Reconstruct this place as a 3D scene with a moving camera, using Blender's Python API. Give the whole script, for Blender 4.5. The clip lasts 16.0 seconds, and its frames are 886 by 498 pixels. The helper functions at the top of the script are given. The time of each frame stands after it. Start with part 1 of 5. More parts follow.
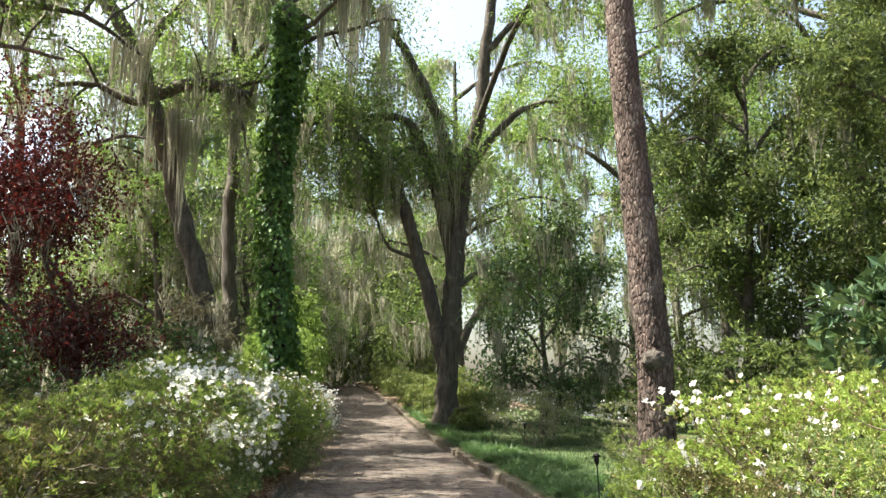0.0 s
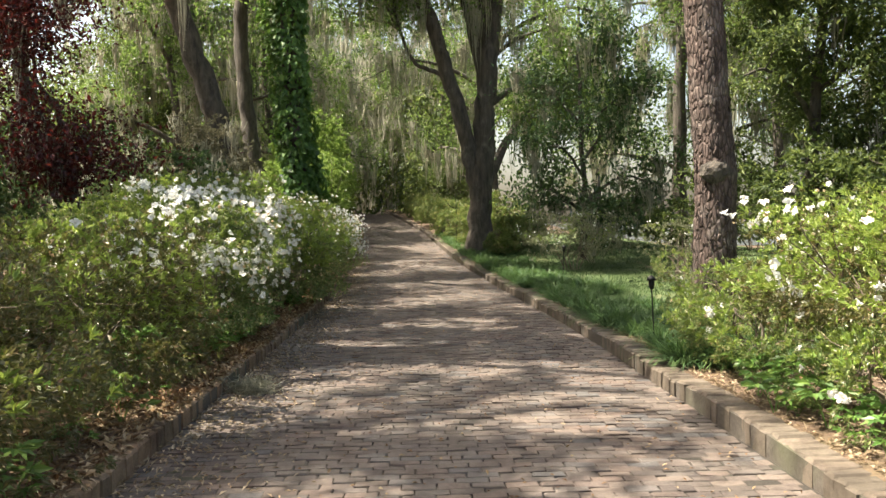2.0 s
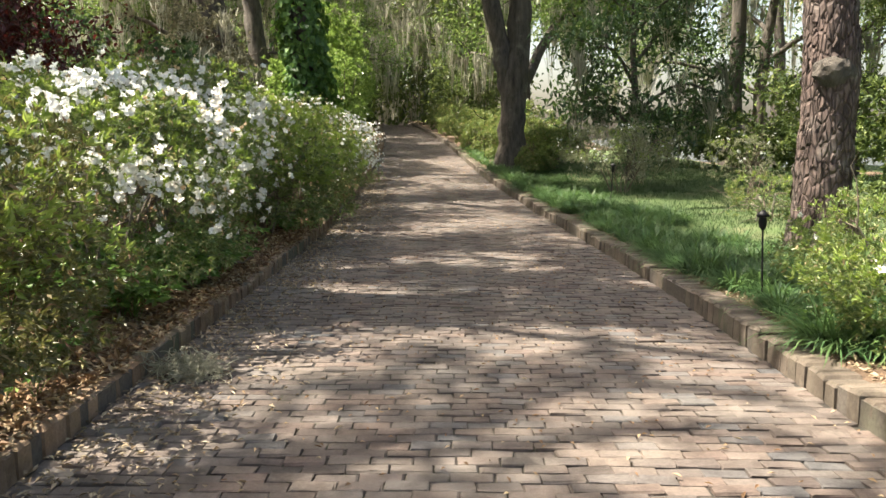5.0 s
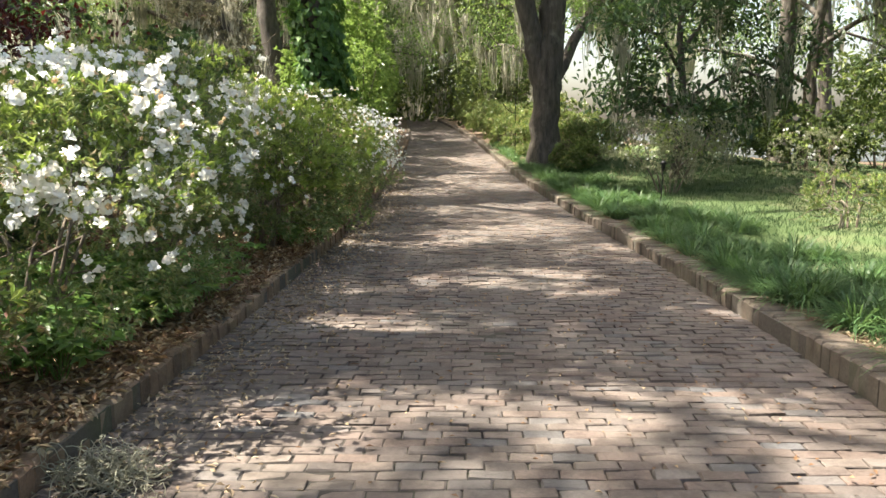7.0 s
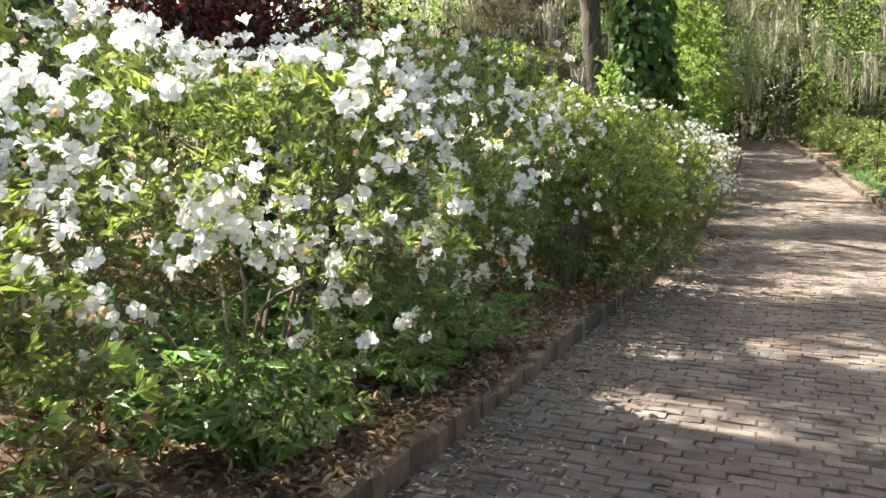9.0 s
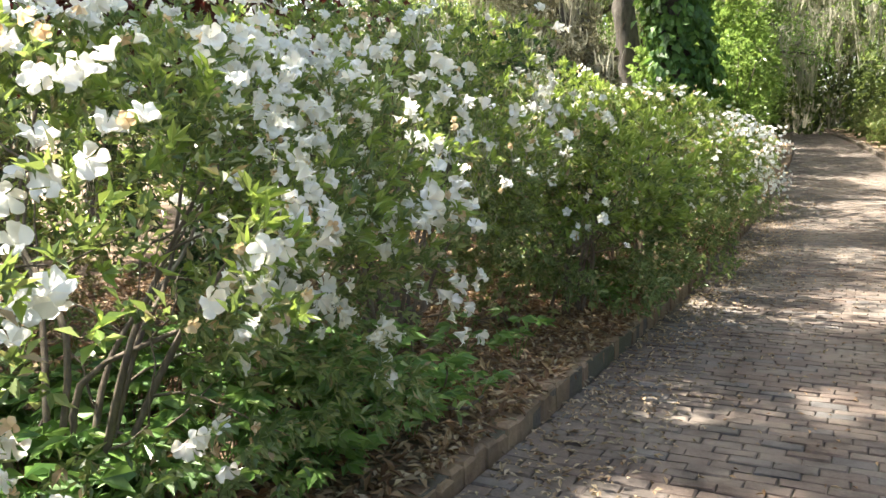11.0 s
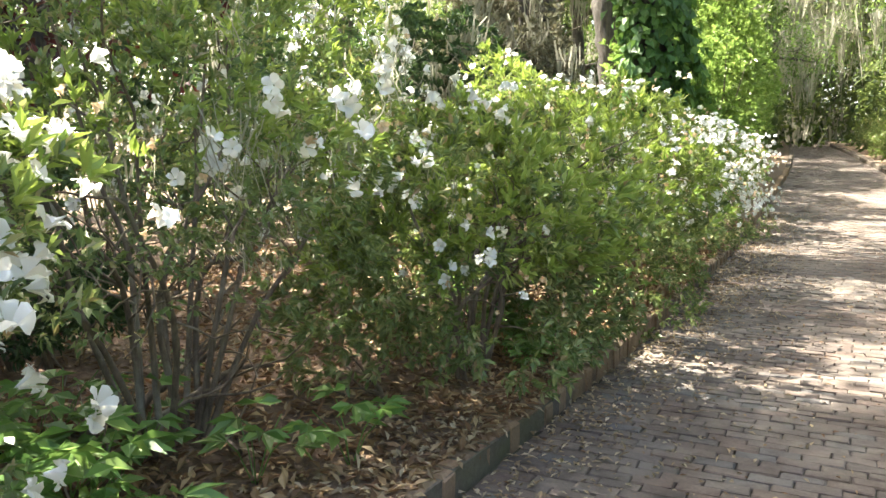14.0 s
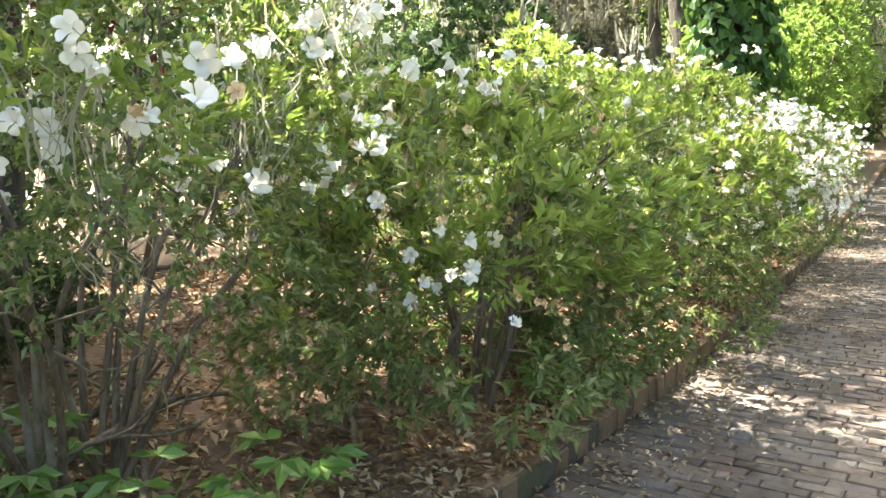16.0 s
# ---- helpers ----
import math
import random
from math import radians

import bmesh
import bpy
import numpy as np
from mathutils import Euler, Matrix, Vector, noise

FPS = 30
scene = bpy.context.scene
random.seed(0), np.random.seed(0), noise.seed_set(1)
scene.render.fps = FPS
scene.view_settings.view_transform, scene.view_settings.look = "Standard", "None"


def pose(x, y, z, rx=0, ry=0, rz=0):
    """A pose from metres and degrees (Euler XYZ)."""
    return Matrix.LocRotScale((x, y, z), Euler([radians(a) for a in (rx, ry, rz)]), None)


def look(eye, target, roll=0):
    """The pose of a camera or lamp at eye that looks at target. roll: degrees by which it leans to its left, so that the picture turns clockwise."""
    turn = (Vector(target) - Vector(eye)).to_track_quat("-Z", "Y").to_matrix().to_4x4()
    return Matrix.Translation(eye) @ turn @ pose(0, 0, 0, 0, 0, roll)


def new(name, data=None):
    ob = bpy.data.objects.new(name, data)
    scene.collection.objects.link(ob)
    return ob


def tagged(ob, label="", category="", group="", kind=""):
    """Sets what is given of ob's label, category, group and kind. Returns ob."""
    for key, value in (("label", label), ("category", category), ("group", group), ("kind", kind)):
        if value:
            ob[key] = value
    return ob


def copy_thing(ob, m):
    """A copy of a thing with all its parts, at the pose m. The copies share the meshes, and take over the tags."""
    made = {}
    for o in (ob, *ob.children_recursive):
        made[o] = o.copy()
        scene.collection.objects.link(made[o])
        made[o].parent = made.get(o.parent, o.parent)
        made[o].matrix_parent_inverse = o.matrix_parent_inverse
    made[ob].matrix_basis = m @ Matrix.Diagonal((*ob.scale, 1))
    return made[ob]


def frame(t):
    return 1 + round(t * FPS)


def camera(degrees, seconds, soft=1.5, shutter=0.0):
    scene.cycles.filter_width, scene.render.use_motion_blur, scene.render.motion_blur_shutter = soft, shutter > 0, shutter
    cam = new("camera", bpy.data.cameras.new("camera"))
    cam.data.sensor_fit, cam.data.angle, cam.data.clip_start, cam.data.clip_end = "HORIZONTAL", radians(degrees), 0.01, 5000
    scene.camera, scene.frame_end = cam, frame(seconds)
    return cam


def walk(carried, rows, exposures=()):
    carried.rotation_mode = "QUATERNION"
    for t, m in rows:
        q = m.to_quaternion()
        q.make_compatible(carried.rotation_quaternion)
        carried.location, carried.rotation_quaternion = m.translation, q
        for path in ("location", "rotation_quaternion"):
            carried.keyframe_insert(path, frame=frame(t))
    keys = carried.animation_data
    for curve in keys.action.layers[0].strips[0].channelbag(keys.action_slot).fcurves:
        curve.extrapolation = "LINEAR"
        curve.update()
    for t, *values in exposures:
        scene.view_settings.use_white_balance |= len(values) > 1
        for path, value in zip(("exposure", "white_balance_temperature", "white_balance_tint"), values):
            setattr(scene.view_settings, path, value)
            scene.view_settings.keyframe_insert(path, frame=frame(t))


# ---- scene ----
cam = camera(56.6, 16.0, soft=1.5)
METRES, EYE, TILT, LEAN, TURN = 11.0, 1.5, 10.1, 0.0, -4.0
ROWS = [
    (0.0, 0.0, 0.0, 0.0, 0.0, 0.0, -0.0),
    (0.5, -0.0012, 0.0329, -0.0059, -0.25, 1.53, -0.25),
    (1.0, -0.0004, 0.0659, -0.0134, 0.95, 1.05, 1.32),
    (1.5, 0.0022, 0.0944, -0.0229, 2.43, -6.36, 1.15),
    (2.0, 0.0021, 0.1294, -0.0318, 2.16, -11.83, 1.45),
    (2.5, 0.0061, 0.1688, -0.0409, 2.35, -15.02, 1.34),
    (3.0, 0.0031, 0.2065, -0.0508, 2.51, -17.09, 0.44),
    (3.5, 0.0032, 0.2441, -0.0573, 2.53, -17.34, 0.65),
    (4.0, -0.0011, 0.2801, -0.0634, 2.74, -17.65, 0.43),
    (4.5, -0.0074, 0.3132, -0.0685, 3.39, -17.76, 0.46),
    (7.0, -0.0237, 0.483, -0.0993, 5.8, -17.99, 1.47),
    (7.5, -0.027, 0.5186, -0.1054, 8.61, -18.1, 2.63),
    (8.0, -0.0364, 0.5508, -0.1113, 19.3, -17.13, 4.74),
    (10.5, -0.0668, 0.7067, -0.1401, 30.18, -15.09, 4.61),
    (11.0, -0.0694, 0.737, -0.145, 30.56, -15.4, 5.69),
    (11.5, -0.0725, 0.7677, -0.1508, 30.87, -16.05, 6.43),
    (12.0, -0.0787, 0.7967, -0.1565, 31.82, -16.37, 5.34),
    (12.5, -0.0781, 0.8233, -0.1617, 32.92, -16.22, 4.27),
    (13.0, -0.0836, 0.8491, -0.1674, 33.5, -15.59, 4.06),
    (13.5, -0.0838, 0.8733, -0.1704, 31.01, -14.92, 4.13),
    (14.0, -0.0815, 0.894, -0.1729, 30.86, -14.95, 4.64),
    (14.5, -0.0865, 0.9112, -0.1763, 31.86, -14.75, 4.97),
    (15.0, -0.0875, 0.9278, -0.1792, 33.48, -14.42, 5.41),
    (15.5, -0.0833, 0.9457, -0.1821, 36.36, -14.54, 5.25),
    (16.0, -0.0896, 0.9703, -0.1887, 36.41, -14.83, 5.27),
]
walk(cam, [(t, pose(0, 0, EYE, TILT, LEAN, TURN) @ pose(METRES * x, METRES * y, METRES * z, 90 + pitch, roll, yaw)) for t, x, y, z, yaw, pitch, roll in ROWS],
     exposures=((0.0, 1.95, 7000, 6), (0.5, 1.6, 7000, 8), (1.0, 1.55, 7200, 9), (1.5, 1.75, 7400, 9), (3.0, 1.85, 7400, 9), (4.5, 1.95, 7300, 9), (7.0, 2.2, 7050, 9),
                (8.0, 2.35, 7000, 9), (10.5, 2.55, 7050, 8), (12.0, 2.85, 7050, 7), (14.0, 3.05, 7050, 7), (16.0, 3.35, 7050, 6)))

# ---- world and sun ----
SUN_ELEVATION, SUN_AZIMUTH = 60.0, 160.0      # azimuth: degrees from +x towards +y
sun_way = Vector((math.cos(radians(SUN_ELEVATION)) * math.cos(radians(SUN_AZIMUTH)),
                  math.cos(radians(SUN_ELEVATION)) * math.sin(radians(SUN_AZIMUTH)),
                  math.sin(radians(SUN_ELEVATION))))
world = bpy.data.worlds.new("sky")
world.use_nodes = True
scene.world = world
wn = world.node_tree.nodes
sky = wn.new("ShaderNodeTexSky")
sky.sky_type, sky.sun_disc = "NISHITA", False
sky.sun_elevation, sky.sun_rotation = radians(SUN_ELEVATION), radians(90 - SUN_AZIMUTH)
sky.air_density, sky.dust_density = 1.0, 5.0
world.node_tree.links.new(sky.outputs[0], wn["Background"].inputs[0])
wn["Background"].inputs[1].default_value = 0.11
sun = new("sun", bpy.data.lights.new("sun", "SUN"))
sun.data.energy, sun.data.angle, sun.data.color = 5.0, radians(0.53), (1.0, 0.95, 0.88)
sun.matrix_world = look(sun_way * 60, (0, 10, 0))


# ---- materials ----
def material(name):
    m = bpy.data.materials.new(name)
    m.use_nodes = True
    return m, m.node_tree.nodes, m.node_tree.links, m.node_tree.nodes["Principled BSDF"]


def ramp(nodes, links, source, stops):
    r = nodes.new("ShaderNodeValToRGB")
    while len(r.color_ramp.elements) < len(stops):
        r.color_ramp.elements.new(0.5)
    for e, (p, c) in zip(r.color_ramp.elements, stops):
        e.position, e.color = p, (*c, 1)
    links.new(source, r.inputs[0])
    return r.outputs[0]


def tex_noise(nodes, links, scale, detail=5, rough=0.6, stretch=None):
    n = nodes.new("ShaderNodeTexNoise")
    n.inputs["Scale"].default_value, n.inputs["Detail"].default_value, n.inputs["Roughness"].default_value = scale, detail, rough
    g = nodes.new("ShaderNodeNewGeometry")
    if stretch:
        v = nodes.new("ShaderNodeVectorMath")
        v.operation = "MULTIPLY"
        v.inputs[1].default_value = stretch
        links.new(g.outputs["Position"], v.inputs[0])
        links.new(v.outputs[0], n.inputs["Vector"])
    else:
        links.new(g.outputs["Position"], n.inputs["Vector"])
    return n.outputs["Fac"]


def mixed(nodes, links, a, b, fac, mode="MIX"):
    m = nodes.new("ShaderNodeMix")
    m.data_type, m.blend_type = "RGBA", mode
    for sock, val in ((m.inputs[6], a), (m.inputs[7], b), (m.inputs[0], fac)):
        if isinstance(val, (int, float)):
            sock.default_value = val
        elif isinstance(val, tuple):
            sock.default_value = (*val, 1)
        else:
            links.new(val, sock)
    return m.outputs[2]


def bump(nodes, links, height, strength, distance):
    b = nodes.new("ShaderNodeBump")
    b.inputs["Strength"].default_value, b.inputs["Distance"].default_value = strength, distance
    links.new(height, b.inputs["Height"])
    return b.outputs[0]


def leaf_material(name, stops, through_colour, gloss=0.36, amount=0.35):
    m, n, l, p = material(name)
    g = n.new("ShaderNodeNewGeometry")
    c = ramp(n, l, g.outputs["Random Per Island"], stops)
    patch = ramp(n, l, tex_noise(n, l, 1.7, 3), [(0.3, (0.62, 0.66, 0.6)), (0.7, (1.25, 1.2, 1.1))])
    c = mixed(n, l, c, patch, 1.0, "MULTIPLY")
    l.new(c, p.inputs["Base Color"])
    p.inputs["Roughness"].default_value = gloss
    p.inputs["Specular IOR Level"].default_value = 0.4
    t = n.new("ShaderNodeBsdfTranslucent")
    l.new(mixed(n, l, c, through_colour, 0.55), t.inputs[0])
    mix = n.new("ShaderNodeMixShader")
    mix.inputs[0].default_value = amount
    l.new(p.outputs[0], mix.inputs[1]), l.new(t.outputs[0], mix.inputs[2])
    l.new(mix.outputs[0], n["Material Output"].inputs[0])
    return m


def bark_material(name, dark, light, lichen, scale, deep, lichen_share=0.62):
    m, n, l, p = material(name)
    ridge = tex_noise(n, l, scale, 8, 0.7, (1, 1, 0.22))
    c = ramp(n, l, ridge, [(0.3, dark), (0.68, light)])
    c = mixed(n, l, c, lichen, ramp(n, l, tex_noise(n, l, 2.3, 6, 0.65), [(lichen_share - 0.08, (0, 0, 0)), (lichen_share + 0.1, (1, 1, 1))]))
    l.new(c, p.inputs["Base Color"])
    p.inputs["Roughness"].default_value = 0.9
    l.new(bump(n, l, ridge, 0.9, deep), p.inputs["Normal"])
    return m


STREET = [(0.0, (0.062, 0.051, 0.046)), (0.25, (0.118, 0.087, 0.072)), (0.5, (0.083, 0.07, 0.064)), (0.75, (0.136, 0.108, 0.09)), (1.0, (0.072, 0.074, 0.078))]
COPING = [(0.0, (0.07, 0.057, 0.045)), (0.3, (0.12, 0.094, 0.073)), (0.6, (0.095, 0.08, 0.062)), (1.0, (0.15, 0.122, 0.097))]


def brick_material(name, by_object, grime, palette):
    m, n, l, p = material(name)
    r = (n.new("ShaderNodeObjectInfo").outputs["Random"] if by_object else n.new("ShaderNodeNewGeometry").outputs["Random Per Island"])
    c = ramp(n, l, r, palette)
    fine = tex_noise(n, l, 60, 6, 0.7)
    c = mixed(n, l, c, ramp(n, l, fine, [(0.3, (0.7, 0.68, 0.66)), (0.7, (1.25, 1.22, 1.2))]), 1.0, "MULTIPLY")
    dust = ramp(n, l, tex_noise(n, l, 1.1, 6, 0.65), [(0.42, (0, 0, 0)), (0.75, (0.75, 0.75, 0.75))])
    c = mixed(n, l, c, grime, dust)
    stain = ramp(n, l, tex_noise(n, l, 4.5, 7, 0.7), [(0.36, (0.5, 0.47, 0.44)), (0.56, (1.08, 1.08, 1.08))])
    c = mixed(n, l, c, stain, 0.85, "MULTIPLY")
    l.new(c, p.inputs["Base Color"])
    p.inputs["Roughness"].default_value = 0.82
    l.new(bump(n, l, fine, 0.7, 0.008), p.inputs["Normal"])
    return m


def ground_material(name, stops, scale, second, share, deep=0.03, gloss=0.95):
    m, n, l, p = material(name)
    f1 = tex_noise(n, l, scale, 8, 0.75)
    c = ramp(n, l, f1, stops)
    c = mixed(n, l, c, second, ramp(n, l, tex_noise(n, l, 0.9, 5), [(share, (0, 0, 0)), (share + 0.25, (1, 1, 1))]))
    l.new(c, p.inputs["Base Color"])
    p.inputs["Roughness"].default_value = gloss
    l.new(bump(n, l, f1, 0.8, deep), p.inputs["Normal"])
    return m


def plain_material(name, colour, rough=0.6, metal=0.0):
    m, n, l, p = material(name)
    c = ramp(n, l, tex_noise(n, l, 25, 5), [(0.3, tuple(v * 0.75 for v in colour)), (0.7, tuple(min(1, v * 1.2) for v in colour))])
    l.new(c, p.inputs["Base Color"])
    p.inputs["Roughness"].default_value, p.inputs["Metallic"].default_value = rough, metal
    return m


GREEN_T = (0.36, 0.46, 0.09)
M_AZALEA_OLD = leaf_material("azalea_leaf_olive", [(0, (0.0665, 0.0722, 0.0338)), (0.4, (0.105, 0.111, 0.0506)), (0.75, (0.162, 0.145, 0.0758)), (0.93, (0.209, 0.17, 0.101)), (1, (0.247, 0.128, 0.101))], (0.3, 0.34, 0.06), amount=0.22)
M_AZALEA = leaf_material("azalea_leaf_green", [(0, (0.067, 0.108, 0.045)), (0.4, (0.112, 0.175, 0.072)), (0.7, (0.187, 0.238, 0.1)), (0.88, (0.3, 0.325, 0.17)), (1, (0.33, 0.21, 0.16))], GREEN_T, amount=0.28)
M_AZALEA_NEW = leaf_material("azalea_new_growth", [(0, (0.144, 0.243, 0.054)), (0.6, (0.243, 0.342, 0.09)), (1, (0.342, 0.414, 0.144))], (0.405, 0.495, 0.09))
M_LOW = leaf_material("low_plant_leaf", [(0, (0.06, 0.14, 0.038)), (0.6, (0.11, 0.22, 0.055)), (1, (0.19, 0.29, 0.08))], (0.25, 0.4, 0.1), amount=0.3)
M_LILY = leaf_material("lilyturf_blade", [(0, (0.03, 0.075, 0.03)), (0.6, (0.055, 0.125, 0.045)), (1, (0.11, 0.18, 0.065))], (0.2, 0.34, 0.1), gloss=0.5, amount=0.3)
M_PALE_LEAF = leaf_material("pale_young_leaf", [(0, (0.13, 0.15, 0.09)), (0.6, (0.24, 0.26, 0.17)), (1, (0.38, 0.38, 0.3))], (0.4, 0.42, 0.25), gloss=0.7)
M_OAK_LEAF = leaf_material("live_oak_leaf", [(0, (0.035, 0.08, 0.025)), (0.5, (0.075, 0.145, 0.04)), (1, (0.18, 0.26, 0.075))], (0.34, 0.5, 0.12), amount=0.4)
M_BRIGHT = leaf_material("bright_shrub_leaf", [(0, (0.08, 0.15, 0.035)), (0.5, (0.14, 0.24, 0.05)), (1, (0.26, 0.35, 0.1))], (0.36, 0.5, 0.13), amount=0.38)
M_DARK_LEAF = leaf_material("evergreen_leaf", [(0, (0.0225, 0.05, 0.027)), (0.6, (0.0438, 0.0875, 0.0396)), (1, (0.0875, 0.15, 0.063))], (0.188, 0.312, 0.072), gloss=0.5, amount=0.2)
M_MAGNOLIA = leaf_material("magnolia_leaf", [(0, (0.0375, 0.075, 0.045)), (0.6, (0.0625, 0.112, 0.063)), (1, (0.112, 0.163, 0.09))], (0.188, 0.312, 0.09), gloss=0.25, amount=0.15)
M_IVY = leaf_material("ivy_leaf", [(0, (0.0312, 0.0875, 0.027)), (0.6, (0.0625, 0.15, 0.045)), (1, (0.15, 0.275, 0.072))], (0.312, 0.525, 0.09), gloss=0.55, amount=0.3)
M_MAPLE = leaf_material("red_maple_leaf", [(0, (0.03, 0.008, 0.009)), (0.6, (0.065, 0.014, 0.014)), (1, (0.12, 0.03, 0.022))], (0.2, 0.02, 0.015), amount=0.25)
M_WOOD_LEAF = leaf_material("mixed_wood_leaf", [(0, (0.025, 0.045, 0.02)), (0.5, (0.055, 0.09, 0.032)), (0.85, (0.13, 0.18, 0.055)), (1, (0.25, 0.29, 0.09))], (0.32, 0.42, 0.12), gloss=0.6, amount=0.28)
M_GRASS = leaf_material("grass_blade", [(0, (0.024, 0.0555, 0.0273)), (0.6, (0.044, 0.0888, 0.039)), (1, (0.088, 0.133, 0.0585))], (0.16, 0.266, 0.0936), gloss=0.8, amount=0.25)
M_MOSS = leaf_material("spanish_moss", [(0, (0.24, 0.245, 0.2)), (0.6, (0.36, 0.36, 0.3)), (1, (0.48, 0.47, 0.4))], (0.52, 0.5, 0.42), gloss=0.9, amount=0.48)
M_VINE = leaf_material("tangled_vine_leaf", [(0, (0.1, 0.0938, 0.072)), (0.6, (0.188, 0.175, 0.126)), (1, (0.312, 0.288, 0.216))], (0.375, 0.375, 0.216), gloss=0.8, amount=0.25)
M_LITTER = leaf_material("fallen_leaf", [(0, (0.1, 0.055, 0.03)), (0.4, (0.19, 0.11, 0.06)), (0.75, (0.32, 0.22, 0.13)), (1, (0.5, 0.4, 0.27))], (0.4, 0.2, 0.08), gloss=0.7, amount=0.1)
M_PALE_LITTER = leaf_material("pale_fallen_leaf", [(0, (0.16, 0.11, 0.07)), (0.5, (0.29, 0.22, 0.15)), (1, (0.45, 0.38, 0.29))], (0.5, 0.4, 0.25), gloss=0.7, amount=0.1)
M_PETAL = leaf_material("white_petal", [(0, (0.78, 0.79, 0.83)), (0.85, (0.84, 0.85, 0.88)), (1, (0.8, 0.74, 0.62))], (0.84, 0.86, 0.9), gloss=0.6, amount=0.35)
M_WILTED = leaf_material("wilted_petal", [(0, (0.5, 0.33, 0.2)), (0.6, (0.66, 0.52, 0.36)), (1, (0.75, 0.66, 0.5))], (0.7, 0.5, 0.3), gloss=0.8)
M_BARK = bark_material("oak_bark", (0.016, 0.014, 0.012), (0.13, 0.112, 0.092), (0.2, 0.195, 0.155), 9, 0.05, 0.66)
M_PINE = bark_material("pine_bark", (0.03, 0.02, 0.017), (0.16, 0.115, 0.1), (0.22, 0.185, 0.165), 7, 0.06, 0.6)
_n, _l = M_PINE.node_tree.nodes, M_PINE.node_tree.links
_v = _n.new("ShaderNodeTexVoronoi")
_v.feature = "DISTANCE_TO_EDGE"
_v.inputs["Scale"].default_value = 19
_g, _m = _n.new("ShaderNodeNewGeometry"), _n.new("ShaderNodeVectorMath")
_m.operation = "MULTIPLY"
_m.inputs[1].default_value = (1, 1, 0.33)
_l.new(_g.outputs["Position"], _m.inputs[0]), _l.new(_m.outputs[0], _v.inputs["Vector"])
_p = _n["Principled BSDF"]
_old = _p.inputs["Base Color"].links[0].from_socket
_l.new(mixed(_n, _l, _old, ramp(_n, _l, _v.outputs["Distance"], [(0.0, (0.5, 0.47, 0.45)), (0.2, (1.12, 1.12, 1.12))]), 1.0, "MULTIPLY"), _p.inputs["Base Color"])
_l.new(bump(_n, _l, ramp(_n, _l, _v.outputs["Distance"], [(0.0, (0, 0, 0)), (0.2, (1, 1, 1))]), 0.8, 0.03), _p.inputs["Normal"])
M_STEM = bark_material("azalea_stem", (0.05, 0.04, 0.03), (0.19, 0.15, 0.11), (0.3, 0.29, 0.24), 40, 0.006)
M_BRICK_ONE = brick_material("paving_brick_single", True, (0.175, 0.153, 0.13), STREET)
M_BRICK = brick_material("paving_brick", False, (0.175, 0.153, 0.13), STREET)
M_KERB = brick_material("kerb_brick", True, (0.2, 0.165, 0.125), COPING)
M_KERB_FAR = brick_material("kerb_brick_far", False, (0.2, 0.165, 0.125), COPING)
M_KERB_DARK = brick_material("kerb_brick_dark", True, (0.2, 0.165, 0.115), [(p, (c[0] * 1.9, c[1] * 1.55, c[2] * 1.25)) for p, c in COPING])
M_MORTAR = ground_material("kerb_mortar", [(0.3, (0.06, 0.05, 0.04)), (0.7, (0.14, 0.12, 0.1))], 40, (0.08, 0.09, 0.04), 0.5, 0.01)
M_BED = ground_material("joint_soil", [(0.3, (0.018, 0.016, 0.013)), (0.7, (0.05, 0.042, 0.033))], 40, (0.06, 0.065, 0.035), 0.5, 0.01)
M_SOIL = ground_material("leaf_litter_soil", [(0.3, (0.06, 0.04, 0.025)), (0.5, (0.13, 0.085, 0.055)), (0.7, (0.23, 0.16, 0.1))], 22, (0.09, 0.1, 0.04), 0.55)
M_LAWN = ground_material("lawn_turf", [(0.3, (0.032, 0.0629, 0.0156)), (0.7, (0.088, 0.133, 0.039))], 30, (0.128, 0.126, 0.0624), 0.5)
M_IRON = plain_material("black_iron", (0.012, 0.012, 0.013), 0.5, 0.6)
M_WATER, _n, _l, _p = material("lake_water")
_p.inputs["Base Color"].default_value, _p.inputs["Roughness"].default_value = (0.06, 0.08, 0.09, 1), 0.08
_l.new(bump(_n, _l, tex_noise(_n, _l, 3.0, 4), 0.3, 0.05), _p.inputs["Normal"])

# ---- mesh helpers ----
rng = np.random.default_rng(7)


def mesh_from(name, verts, faces, mat, smooth=False):
    """A mesh from arrays: faces is (n, 3) or (n, 4), or a list of such arrays."""
    groups = faces if isinstance(faces, list) else [faces]
    groups = [np.asarray(f, dtype=np.int32) for f in groups if len(f)]
    me = bpy.data.meshes.new(name)
    verts = np.asarray(verts, dtype=np.float32)
    loops = np.concatenate([f.ravel() for f in groups])
    sizes = np.concatenate([np.full(len(f), f.shape[1], dtype=np.int32) for f in groups])
    me.vertices.add(len(verts)), me.loops.add(len(loops)), me.polygons.add(len(sizes))
    me.vertices.foreach_set("co", verts.ravel())
    me.loops.foreach_set("vertex_index", loops)
    me.polygons.foreach_set("loop_start", np.concatenate([[0], np.cumsum(sizes)[:-1]]).astype(np.int32))
    me.polygons.foreach_set("use_smooth", np.full(len(sizes), smooth))
    me.update(calc_edges=True)
    me.materials.append(mat)
    return me


def part(name, me, parent, label=""):
    ob = new(name, me)
    ob.parent = parent
    return tagged(ob, label=label) if label else ob


